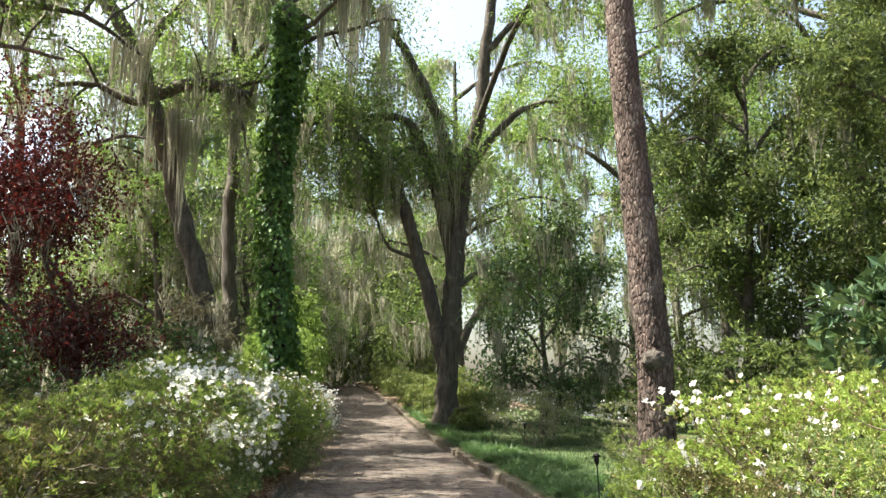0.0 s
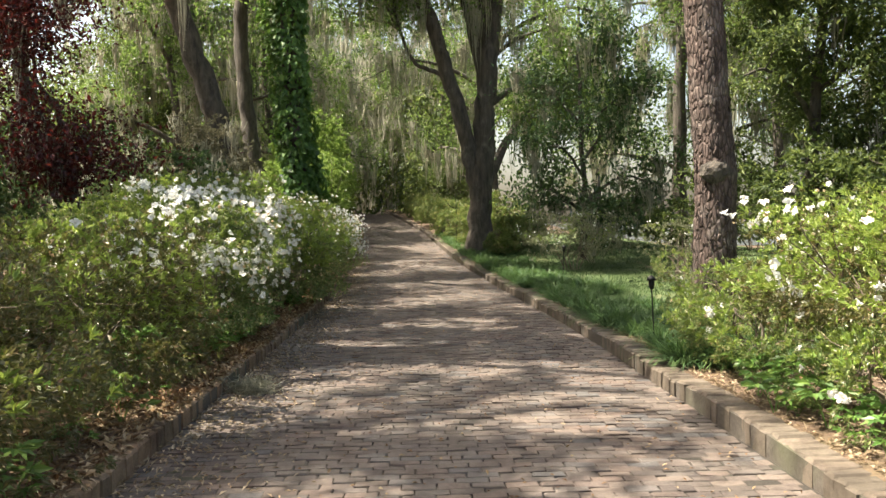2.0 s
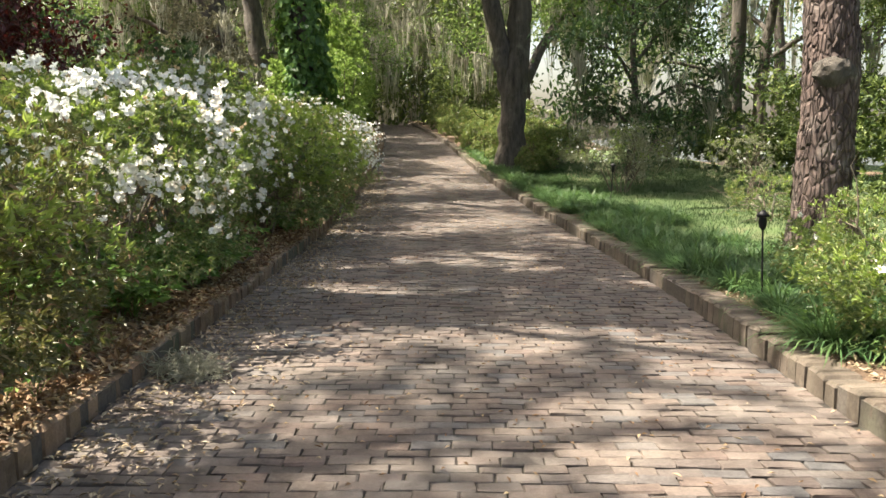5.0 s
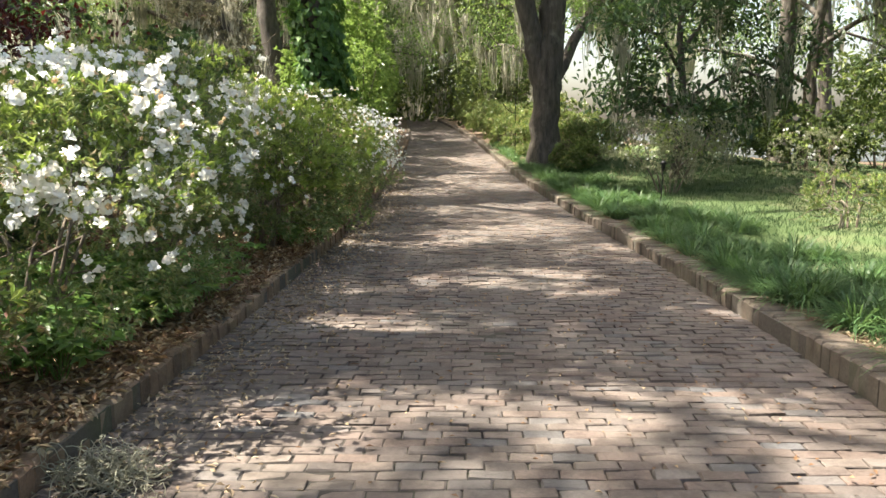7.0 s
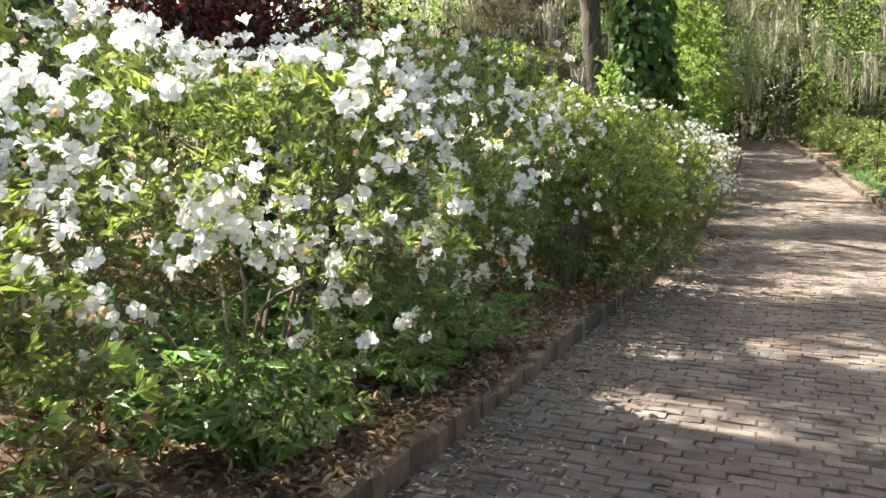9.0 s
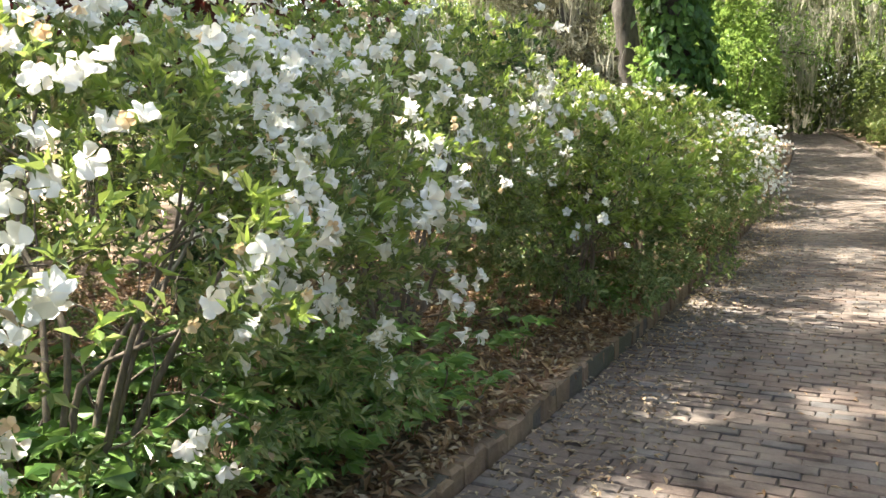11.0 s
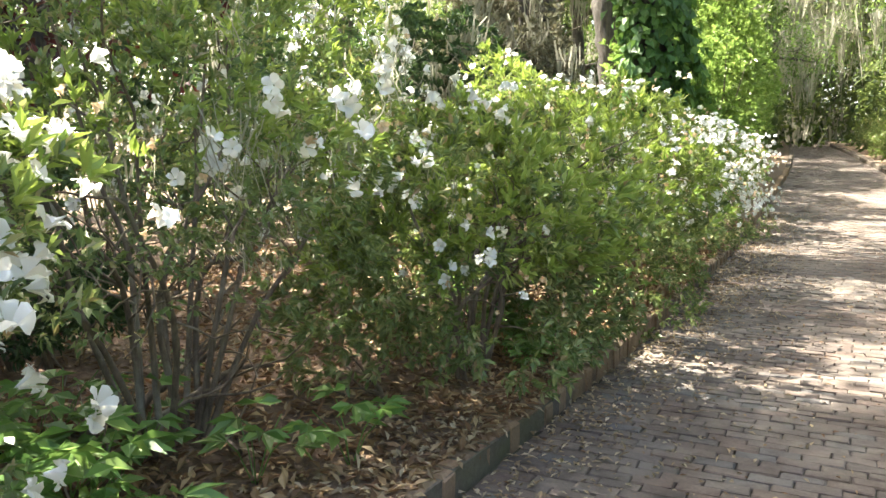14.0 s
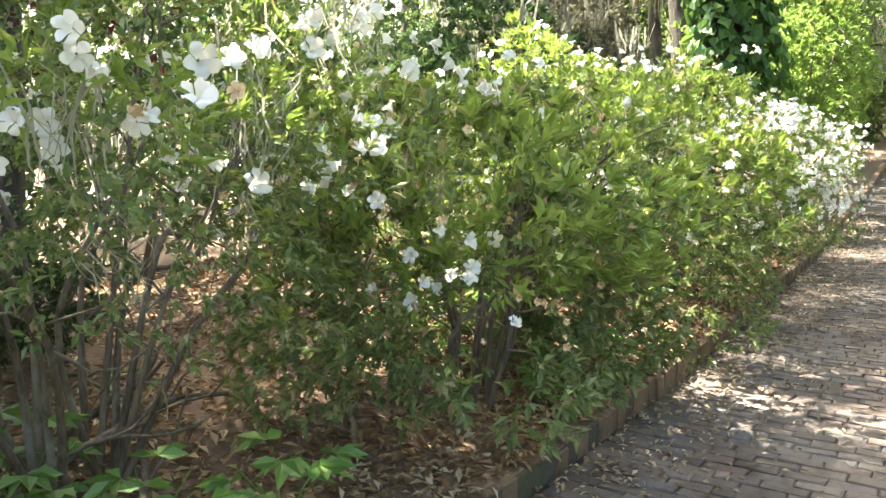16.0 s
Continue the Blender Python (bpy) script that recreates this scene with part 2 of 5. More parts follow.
def stuff_part(name, me, parent, label=""):
    return tagged(part(name, me, parent, label), kind="stuff")


def empty(name, loc, label, category, group=""):
    ob = new(name)
    ob.location = loc
    return tagged(ob, label=label, category=category, group=group)


def unit(v):
    return v / np.maximum(np.linalg.norm(v, axis=-1, keepdims=True), 1e-9)


def leaf_arrays(base, way, length, width, fold=0.25, normal=None):
    """Folded pointed leaves: from base along way. Four corners and two triangles each."""
    n = len(base)
    length = np.broadcast_to(np.asarray(length, dtype=float), (n,))[:, None]
    width = np.broadcast_to(np.asarray(width, dtype=float), (n,))[:, None]
    way = unit(way)
    ref = rng.normal(size=(n, 3)) * 0.6 + (np.array([0, 0, 1.0]) if normal is None else normal)
    side = unit(np.cross(way, ref))
    up = np.cross(side, way)
    mid = base + way * length * 0.5
    a, tip = base, base + way * length - up * length * 0.12
    left, right = mid + side * width * 0.5 + up * width * fold, mid - side * width * 0.5 + up * width * fold
    v = np.stack([a, left, tip, right], axis=1).reshape(-1, 3)
    k = np.arange(n)[:, None] * 4
    f = np.stack([k + np.array([0, 2, 1]), k + np.array([0, 3, 2])], axis=1).reshape(-1, 3)
    return v, f


def merge(pieces):
    vs, fs, off = [], [], 0
    for v, f in pieces:
        vs.append(v), fs.append(np.asarray(f) + off)
        off += len(v)
    return np.concatenate(vs), np.concatenate(fs)


def ball_ways(n, low=-1.0):
    z = rng.uniform(low, 1, n)
    a = rng.uniform(0, 2 * math.pi, n)
    s = np.sqrt(1 - z * z)
    return np.stack([s * np.cos(a), s * np.sin(a), z], axis=1)


def whorls(tips, ways, count, length, width, spread=1.0):
    """Leaves in tufts at the tips of twigs, pointing out along ways."""
    n = len(tips)
    b = np.repeat(tips, count, axis=0) + rng.normal(size=(n * count, 3)) * 0.008
    w = np.repeat(unit(ways), count, axis=0) + ball_ways(n * count) * spread
    return leaf_arrays(b, w, rng.uniform(0.7, 1.25, n * count) * length, rng.uniform(0.8, 1.2, n * count) * width)


def tube_arrays(points, radii, sides=8, rough=0.0, twist=0.0):
    p = np.asarray(points, dtype=float)
    r = np.asarray(radii, dtype=float)
    d = unit(np.gradient(p, axis=0))
    ref = np.array([0.31, 0.93, 0.17]) if abs(d[0] @ np.array([0.31, 0.93, 0.17])) < 0.9 else np.array([1.0, 0, 0])
    s = unit(np.cross(d, ref))
    t = np.cross(d, s)
    a = np.linspace(0, 2 * math.pi, sides, endpoint=False)
    rr = r[:, None] * (1 + rough * rng.normal(size=(len(p), sides)))
    v = p[:, None] + (s[:, None] * np.cos(a)[None, :, None] + t[:, None] * np.sin(a)[None, :, None]) * rr[:, :, None]
    v = v.reshape(-1, 3)
    f = []
    for i in range(len(p) - 1):
        for j in range(sides):
            k = (j + 1) % sides
            f.append((i * sides + j, i * sides + k, (i + 1) * sides + k, (i + 1) * sides + j))
    return v, np.array(f)


def spline(points, steps):
    """A smooth line through points (Catmull-Rom)."""
    p = np.asarray(points, dtype=float)
    q = np.concatenate([[2 * p[0] - p[1]], p, [2 * p[-1] - p[-2]]])
    out = []
    for i in range(1, len(q) - 2):
        for u in np.linspace(0, 1, steps, endpoint=False):
            a, b, c, d = q[i - 1], q[i], q[i + 1], q[i + 2]
            out.append(0.5 * (2 * b + (c - a) * u + (2 * a - 5 * b + 4 * c - d) * u * u + (3 * b - a - 3 * c + d) * u ** 3))
    out.append(p[-1])
    return np.array(out)


def limb(points, r0, r1, steps=5, wobble=0.02, sides=9, rough=0.06):
    line = spline(points, steps)
    line[1:-1] += rng.normal(size=(len(line) - 2, 3)) * wobble
    return line, tube_arrays(line, np.linspace(r0, r1, len(line)), sides, rough)


def twig_line(start, way, length, bend=0.3, n=6):
    p = [np.array(start, dtype=float)]
    w = unit(np.array(way, dtype=float))
    for _ in range(n):
        w = unit(w + rng.normal(size=3) * bend * 0.5)
        p.append(p[-1] + w * length / n)
    return np.array(p)


def moss_arrays(anchors, strands, length, spread=0.12, width=0.012):
    """Hanging tufts: thin wavering tapered strips below each anchor."""
    n = len(anchors) * strands
    a = np.repeat(np.asarray(anchors), strands, axis=0) + np.stack([rng.normal(0, spread, n), rng.normal(0, spread, n), rng.uniform(-0.12, 0.08, n)], axis=1)
    tuft = np.repeat(rng.uniform(0.45, 1.3, len(anchors)), strands)
    ln = length * tuft * rng.uniform(0.35, 1.1, n)
    ang = rng.uniform(0, math.pi, n)
    s = np.stack([np.cos(ang), np.sin(ang), np.zeros(n)], axis=1) * width
    pull = (np.repeat(np.asarray(anchors), strands, axis=0) - a) * np.array([1, 1, 0])
    rows = []
    drift = rng.normal(0, 0.035, (n, 3)) * np.array([1, 1, 0])
    for k, (u, wd) in enumerate(((0, 0.7), (0.3, 1.0), (0.65, 0.8), (1.0, 0.1))):
        c = a + pull * u * 0.7 + drift * u + rng.normal(0, 0.02, (n, 3)) * np.array([1, 1, 0]) * (k > 0)
        c[:, 2] -= ln * u
        rows += [c - s * wd, c + s * wd]
    v = np.stack(rows, axis=1).reshape(-1, 3)
    k = np.arange(n)[:, None] * 8
    f = np.stack([k + np.array([0, 1, 3, 2]), k + np.array([2, 3, 5, 4]), k + np.array([4, 5, 7, 6])], axis=1).reshape(-1, 4)
    return v, f


# ---- the plan: a brick drive that runs ahead, climbs gently and bends away ----
RIGHT_Y, RIGHT_X = (11.3, 14, 17, 19, 23, 26.5, 32, 38, 48, 55, 70), (2.14, 2.06, 1.84, 1.67, 1.3, 0.99, 0.64, 0.2, -0.85, -1.7, -3.4)
LEFT_Y, LEFT_X = (14, 17, 20, 25, 30, 35.6, 43, 56, 70), (-1.57, -1.6, -1.64, -1.8, -1.98, -2.2, -2.65, -3.7, -5.0)


def rise(y):
    y = np.minimum(y, 62)
    return 0.0022 * np.maximum(0, np.minimum(y, 24.5) - 12) ** 2 + 0.055 * np.maximum(0, y - 24.5)


def smooth_line(y, ys, xs):
    return sum(np.interp(np.asarray(y, dtype=float) + d, ys, xs) for d in (-2.0, -1.0, 0.0, 1.0, 2.0)) / 5


def edge_left(y):
    return smooth_line(y, LEFT_Y, LEFT_X)


def edge_right(y):
    return smooth_line(y, RIGHT_Y, RIGHT_X)


def ground_z(x, y):
    """Height of the beds and the lawn."""
    x, y = np.asarray(x, dtype=float), np.asarray(y, dtype=float)
    off = np.maximum(edge_left(y) - 0.2 - x, x - edge_right(y) - 0.24)
    soft = np.clip(off / 1.5, 0, 1)
    bumps = 0.05 * np.sin(x * 1.3 + 0.7 * y) * np.sin(y * 0.9 - 0.4 * x) + 0.03 * np.sin(2.9 * x + 1.0) * np.sin(2.3 * y)
    side = np.clip((x - 4) / 8, 0, 1)
    lake = np.clip((x - 7) / 6, 0, 1) * np.clip((y - 33) / 6, 0, 1)
    return rise(y) * (1 - 0.75 * side * side * (3 - 2 * side)) + 0.12 + soft * (bumps + 0.04) - 1.6 * lake


def build_ground():
    ys = np.concatenate([[-1500, -500, -150, -60, -30, -15, -8], np.arange(-5, 63, 0.5), [64, 68, 75, 100, 160, 400, 1500]])
    far_l = np.array([-1500, -500, -150, -80, -50, -35, -27, -21, -17, -14, -12, -10.5, -9, -8, -7.2, -6.5, -5.9, -5.4, -5.0])
    far_r = np.array([4.6, 5.1, 5.7, 6.4, 7.2, 8, 9, 10, 11.5, 13, 15, 17, 20, 24, 30, 40, 60, 100, 200, 500, 1500])
    rows, drop = [], []
    for y in ys:
        l, r = edge_left(y) - 0.14, edge_right(y) + 0.2
        mid_l, mid_r = l - np.array([3.1, 2.2, 1.4, 0.8, 0.3]), r + np.array([0.3, 0.6, 1.0, 1.5, 2.0])
        xs = np.concatenate([far_l + l + 1.7, mid_l, [l, l + 0.03, r - 0.03, r], mid_r, far_r + r - 2.27])
        z = ground_z(xs, y)
        i = len(far_l) + 5
        z[i + 1:i + 3] = rise(y) - 0.1
        rows.append(np.stack([xs, np.full(len(xs), y), z], axis=1))
    v = np.concatenate(rows)
    m = len(rows[0])
    i, j = np.meshgrid(np.arange(len(ys) - 1), np.arange(m - 1), indexing="ij")
    k = (i * m + j).ravel()
    me = mesh_from("ground", v, np.stack([k, k + 1, k + m + 1, k + m], axis=1), M_SOIL, True)
    return tagged(new("ground", me), "brown leaf-littered garden soil under trees and shrubs", "ground", kind="structure")


build_ground()


def build_bed():
    ys = np.arange(-12, 66, 0.5)
    v = []
    for y in ys:
        for u in np.linspace(0, 1, 9):
            l, r = edge_left(y) - 0.06, edge_right(y) + 0.06
            v.append((l + (r - l) * u, y, rise(y) - 0.014))
    i, j = np.meshgrid(np.arange(len(ys) - 1), np.arange(8), indexing="ij")
    k = (i * 9 + j).ravel()
    me = mesh_from("path", np.array(v), np.stack([k, k + 1, k + 10, k + 9], axis=1), M_BED, True)
    return tagged(new("path", me), "weathered red-brown brick garden drive with sunken joints", "path", kind="structure")


path = build_bed()


def build_lawn():
    xs, ys = np.linspace(0, 1, 40), np.arange(9, 34, 0.4)
    v = []
    for y in ys:
        l = max(float(edge_right(y)) + 0.5, 2.2)
        for u in xs:
            x = l + u * (19 - l)
            v.append((x, y, float(ground_z(x, y)) + 0.018))
    i, j = np.meshgrid(np.arange(len(ys) - 1), np.arange(39), indexing="ij")
    k = (i * 40 + j).ravel()
    tagged(new("lawn", mesh_from("lawn", np.array(v), np.stack([k, k + 1, k + 41, k + 40], axis=1), M_LAWN, True)), "shaded green lawn with worn patches", "lawn", kind="structure")
    n = 60000
    y = rng.uniform(9.5, 30, n)
    x = np.maximum(edge_right(y) + 0.35, 2.35) + rng.uniform(0, 1, n) ** 1.6 * 12
    b = np.stack([x, y, ground_z(x, y)], axis=1)
    w = np.stack([rng.normal(0, 0.35, n), rng.normal(0, 0.35, n), np.ones(n)], axis=1)
    bv, bf = leaf_arrays(b, w, rng.uniform(0.04, 0.1, n), 0.007, 0.1, normal=rng.normal(size=(n, 3)))
    tagged(new("grass", mesh_from("grass", bv, bf, M_GRASS)), "short green lawn grass blades", "grass", kind="stuff")


build_lawn()
water_v = np.array([(6, 34, -0.05), (900, 34, -0.05), (900, 900, -0.05), (6, 900, -0.05)], dtype=float)
tagged(new("water", mesh_from("water", water_v, np.array([(0, 1, 2, 3)]), M_WATER)), "pale still lake beyond the trees", "lake", kind="structure")


# ---- trees ----
def crown_leaves(tips, per, spread, length, width, flat=0.6):
    t = np.asarray(tips)
    n = len(t) * per
    b = np.repeat(t, per, axis=0) + rng.normal(size=(n, 3)) * np.array([spread, spread, spread * flat])
    return leaf_arrays(b, ball_ways(n) + np.array([0, 0, -0.15]), rng.uniform(0.6, 1.3, n) * length, rng.uniform(0.7, 1.2, n) * width)


def branches_from(lines, count, length, thick, start=0.35, lift=0.25):
    """Side branches with twigs on some lines: tube arrays and the tips."""
    tubes, tips = [], []
    for line in lines:
        for _ in range(count):
            i = int(rng.integers(int(len(line) * start), len(line)))
            d = unit(line[min(i + 1, len(line) - 1)] - line[max(i - 1, 0)])
            w = unit(np.cross(d, rng.normal(size=3)) + d * 0.5 + np.array([0, 0, lift]))
            ln = length * rng.uniform(0.5, 1.2)
            b = twig_line(line[i], w, ln, 0.5, 6)
            tubes.append(tube_arrays(b, np.linspace(thick, thick * 0.25, len(b)), 5))
            tips += [b[3], b[4], b[5], b[6]]
            for _ in range(3):
                k = int(rng.integers(2, 6))
                c = twig_line(b[k], unit(rng.normal(size=3) + np.array([0, 0, 0.3])), ln * 0.45, 0.5, 4)
                tubes.append(tube_arrays(c, np.linspace(thick * 0.4, thick * 0.12, len(c)), 4))
                tips += [c[2], c[4]]
    return tubes, tips


def make_tree(name, base, label, category, lines, bark, leaf, per=60, leaf_size=(0.09, 0.045), spread=0.45, side=5, side_len=2.2,
              side_thick=0.045, moss=0, moss_len=1.2, trunk_label="", start=0.35, group="", strands=34, moss_width=0.012, flare=1.35, skip_trunk_sides=True):
    """lines: rows of (points, first radius, last radius); the first is the trunk. Points are in the world."""
    base = np.array(base, dtype=float)
    root = empty(name, base, label, category, group)
    made = []
    for k, (pts, r0, r1) in enumerate(lines):
        line, (v, f) = limb(np.array(pts, dtype=float) - base, r0, r1, 6, 0.012 + r1 * 0.1, 12 if k == 0 else 8)
        if k == 0:
            low = np.clip(1 - v[:, 2] / 0.7, 0, 1) ** 2
            v[:, :2] = line[0][:2] + (v[:, :2] - line[0][:2]) * (1 + (flare - 1) * low[:, None] * (1 + 0.25 * np.sin(5 * np.arctan2(v[:, 1], v[:, 0])))[:, None])
        part("trunk" if k == 0 else "limb", mesh_from("trunk" if k == 0 else "limb", v, f, bark, True), root, trunk_label if k == 0 else "")
        made.append(line)
    src = made[1:] if len(made) > 1 and skip_trunk_sides else made
    tubes, tips = branches_from(src, side, side_len, side_thick, start)
    if tubes:
        stuff_part("branch_mass", mesh_from("branch_mass", *merge(tubes), bark, True), root)
    if per and tips:
        stuff_part("crown", mesh_from("crown", *crown_leaves(tips, per, spread, *leaf_size), leaf), root)
    if moss:
        pool = np.array(tips + [p for ln in src for p in ln[len(ln) // 3:]])
        a = pool[rng.integers(0, len(pool), moss)]
        stuff_part("moss", mesh_from("moss", *moss_arrays(a, strands, moss_len, 0.12, moss_width), M_MOSS), root, "grey-green hanging Spanish moss")
    return root


# the moss-hung oak beside the drive
make_tree("oak_tree", (1.92, 26, 0.6), "spreading live oak with forked grey trunk hung with moss", "tree", [
    ([(1.92, 26, 0.5), (1.98, 26, 2.56), (2.11, 26, 4.34), (2.26, 26, 6.17), (2.39, 26, 7.66), (2.58, 25.9, 9.0), (2.96, 25.7, 10.37), (3.11, 25.4, 11.95), (3.32, 25.0, 13.98), (3.54, 24.6, 16.5)], 0.37, 0.14),
    ([(1.85, 26, 2.2), (1.53, 25.9, 3.98), (0.93, 25.8, 6.15), (0.37, 25.6, 7.82), (-0.29, 25.4, 8.85), (-1.03, 25.2, 9.6), (-1.69, 25, 10.06), (-2.5, 24.6, 9.9)], 0.25, 0.16),
    ([(2.16, 26, 5.2), (2.11, 26.1, 7.66), (2.02, 26.1, 9.18), (1.65, 26, 10.53), (0.89, 25.8, 12.09), (0.22, 25.4, 13.07), (-0.74, 25, 14.05), (-1.69, 24.5, 14.4)], 0.24, 0.09),
    ([(2.15, 26, 5.7), (1.56, 26.2, 8.22), (1.09, 26.3, 9.74), (0.53, 26.2, 10.5), (-0.49, 26.1, 10.57), (-1.23, 26, 10.36)], 0.2, 0.1),
    ([(2.5, 25.95, 8.4), (3.24, 25.8, 9.59), (4.1, 25.5, 10.49), (5.16, 25.2, 10.91), (6.3, 25, 10.8)], 0.16, 0.06),
    ([(3.2, 25.2, 12.6), (4.6, 24.6, 13.9), (6.2, 24, 14.6), (8.2, 23.4, 14.8)], 0.12, 0.05),
    ([(2.9, 25.7, 10.2), (3.6, 23.5, 12), (4.2, 21, 12.8), (4.5, 18.3, 13)], 0.12, 0.05),
    ([(-0.25, 25.45, 8.75), (0.54, 25.8, 9.38), (1.09, 26.25, 9.6)], 0.1, 0.08),
    ([(0.95, 25.85, 5.8), (0.11, 25.8, 6.14), (-0.35, 25.6, 7.06), (-0.55, 25.5, 8.37)], 0.07, 0.03),
    ([(2.1, 26.2, 2.4), (3.1, 27.5, 4.3), (3.9, 28.5, 5.2), (5.2, 29.2, 5.7)], 0.16, 0.06),
    ([(2.2, 26.2, 4.9), (3.6, 27, 5.8), (5.2, 27.6, 6.1)], 0.1, 0.04),
], M_BARK, M_OAK_LEAF, per=84, leaf_size=(0.12, 0.06), side=8, side_len=2.6, moss=320, moss_len=1.5, spread=0.6, strands=20, start=0.68)

# leaning tree and straight tree on the planted side
make_tree("leaning_oak_tree", (-3.9, 21, 0.2), "leaning dark-barked oak with a mossy side limb", "tree", [
    ([(-3.9, 21, 0.2), (-4.32, 21, 2.9), (-4.75, 21, 4.46), (-5.25, 21, 5.92), (-5.62, 21, 7.4), (-6.15, 21, 9.07), (-6.67, 21, 10.47), (-7.5, 20.8, 11.88), (-8.34, 20.5, 13.3), (-9, 20, 16)], 0.3, 0.16),
    ([(-6.16, 21, 9.23), (-5.16, 20.9, 9.54), (-4.27, 20.8, 9.44), (-3.6, 20.7, 9.17)], 0.2, 0.1),
    ([(-6.24, 21, 9.31), (-6.57, 20.9, 9.0), (-7.47, 20.7, 9.35), (-8.46, 20.4, 9.25)], 0.14, 0.06),
    ([(-6.51, 21, 10.16), (-6.05, 20.9, 11.13), (-5.43, 20.8, 11.8), (-5.17, 20.5, 12.9)], 0.15, 0.07),
    ([(-7.8, 20.7, 12.4), (-7.0, 19, 14.5), (-6.0, 17, 15.5), (-5.0, 15, 15.8)], 0.14, 0.05),
    ([(-8.5, 20.3, 14), (-10, 19, 15), (-12, 18, 15.5)], 0.12, 0.05),
], M_BARK, M_OAK_LEAF, per=44, leaf_size=(0.11, 0.055), side=7, side_len=2.4, moss=150, moss_len=1.2, strands=20)
make_tree("straight_oak_tree", (-4.5, 25.5, 0.6), "tall straight grey-trunked tree in sparse leaf", "tree", [
    ([(-4.5, 25.5, 0.5), (-4.56, 25.5, 2.86), (-4.74, 25.5, 4.23), (-4.92, 25.5, 6.34), (-4.86, 25.5, 8.52), (-4.81, 25.5, 10.58), (-4.66, 25.5, 12.11), (-4.2, 25.4, 14.5)], 0.26, 0.13),
    ([(-4.7, 25.5, 11.6), (-4.0, 25.4, 12.7), (-2.6, 25.2, 13.6), (-1.2, 25, 14)], 0.11, 0.05),
    ([(-4.71, 25.5, 11.72), (-5.1, 25.4, 13.07), (-5.24, 25.2, 14.25), (-6, 25, 15.5)], 0.13, 0.06),
], M_BARK, M_OAK_LEAF, per=44, leaf_size=(0.11, 0.055), side=7, side_len=2.4, moss=100, moss_len=1.3, strands=20)


# the pine with a burl
def build_pine():
    base = np.array([4.2, 12.8, 0.1])
    root = empty("pine_tree", base, "tall leaning pine with plated reddish bark and a dark burl", "tree")
    pts = np.array([(4.2, 12.8, 0.0), (4.23, 12.8, 1.1), (4.24, 12.8, 2.03), (4.19, 12.8, 2.74), (4.11, 12.8, 4.02), (4.02, 12.8, 5.34), (3.94, 12.8, 6.81), (3.89, 12.8, 8.13), (3.85, 12.8, 9.71), (3.8, 12.8, 13), (3.9, 12.9, 18), (4.0, 13, 22)]) - base
    line = spline(pts, 8)
    rad = np.interp(line[:, 2], [0, 0.5, 1.5, 8, 22], [0.36, 0.3, 0.275, 0.235, 0.1])
    rad = rad * (1 + 0.05 * np.exp(-((line[:, 2] - 1.95) / 0.25) ** 2))
    v, f = tube_arrays(line, rad, 22, 0.025)
    part("trunk", mesh_from("trunk", v, f, M_PINE, True), root)
    bm = bmesh.new()
    bmesh.ops.create_icosphere(bm, subdivisions=3, radius=1)
    for q in bm.verts:
        k = 1 + 0.22 * noise.noise(q.co * 2.3)
        q.co = Vector((q.co.x * 0.22 * k, q.co.y * 0.11 * k, q.co.z * 0.17 * k)) + Vector((-0.02, -0.215, 1.95))
    me = bpy.data.meshes.new("burl")
    bm.to_mesh(me), bm.free()
    me.materials.append(M_BARK)
    part("burl", me, root, "dark knobbly burl")
    k = 700                                       # bark plates
    i = rng.integers(3, 62, k)
    a = rng.uniform(0, 2 * math.pi, k)
    out = np.stack([np.cos(a), np.sin(a), np.zeros(k)], axis=1)
    b = line[i] + out * (rad[i] - 0.004)[:, None] + np.stack([np.zeros(k), np.zeros(k), rng.uniform(-0.1, 0.1, k)], axis=1)
    v, f = leaf_arrays(b + out * 0.008, np.stack([rng.normal(0, 0.1, k), rng.normal(0, 0.1, k), np.ones(k)], axis=1), rng.uniform(0.08, 0.2, k), rng.uniform(0.04, 0.08, k), 0.02, normal=out * 4)
    stuff_part("loose_bark", mesh_from("loose_bark", v, f, M_PINE), root)
    lines = []
    for _ in range(9):
        z = rng.uniform(14, 21.5)
        lines.append(twig_line(np.array([-0.3, 0, z]), ball_ways(1, 0.0)[0] * np.array([1, 1, 0.4]), rng.uniform(2.2, 4), 0.3, 7))
    tubes = [tube_arrays(q, np.linspace(0.07, 0.02, len(q)), 6) for q in lines]
    t2, tips = branches_from(lines, 4, 1.2, 0.02)
    stuff_part("branch_mass", mesh_from("branch_mass", *merge(tubes + t2), M_PINE, True), root)
    stuff_part("crown", mesh_from("crown", *crown_leaves(tips, 45, 0.3, 0.2, 0.012), M_OAK_LEAF), root, "long green needles")


build_pine()


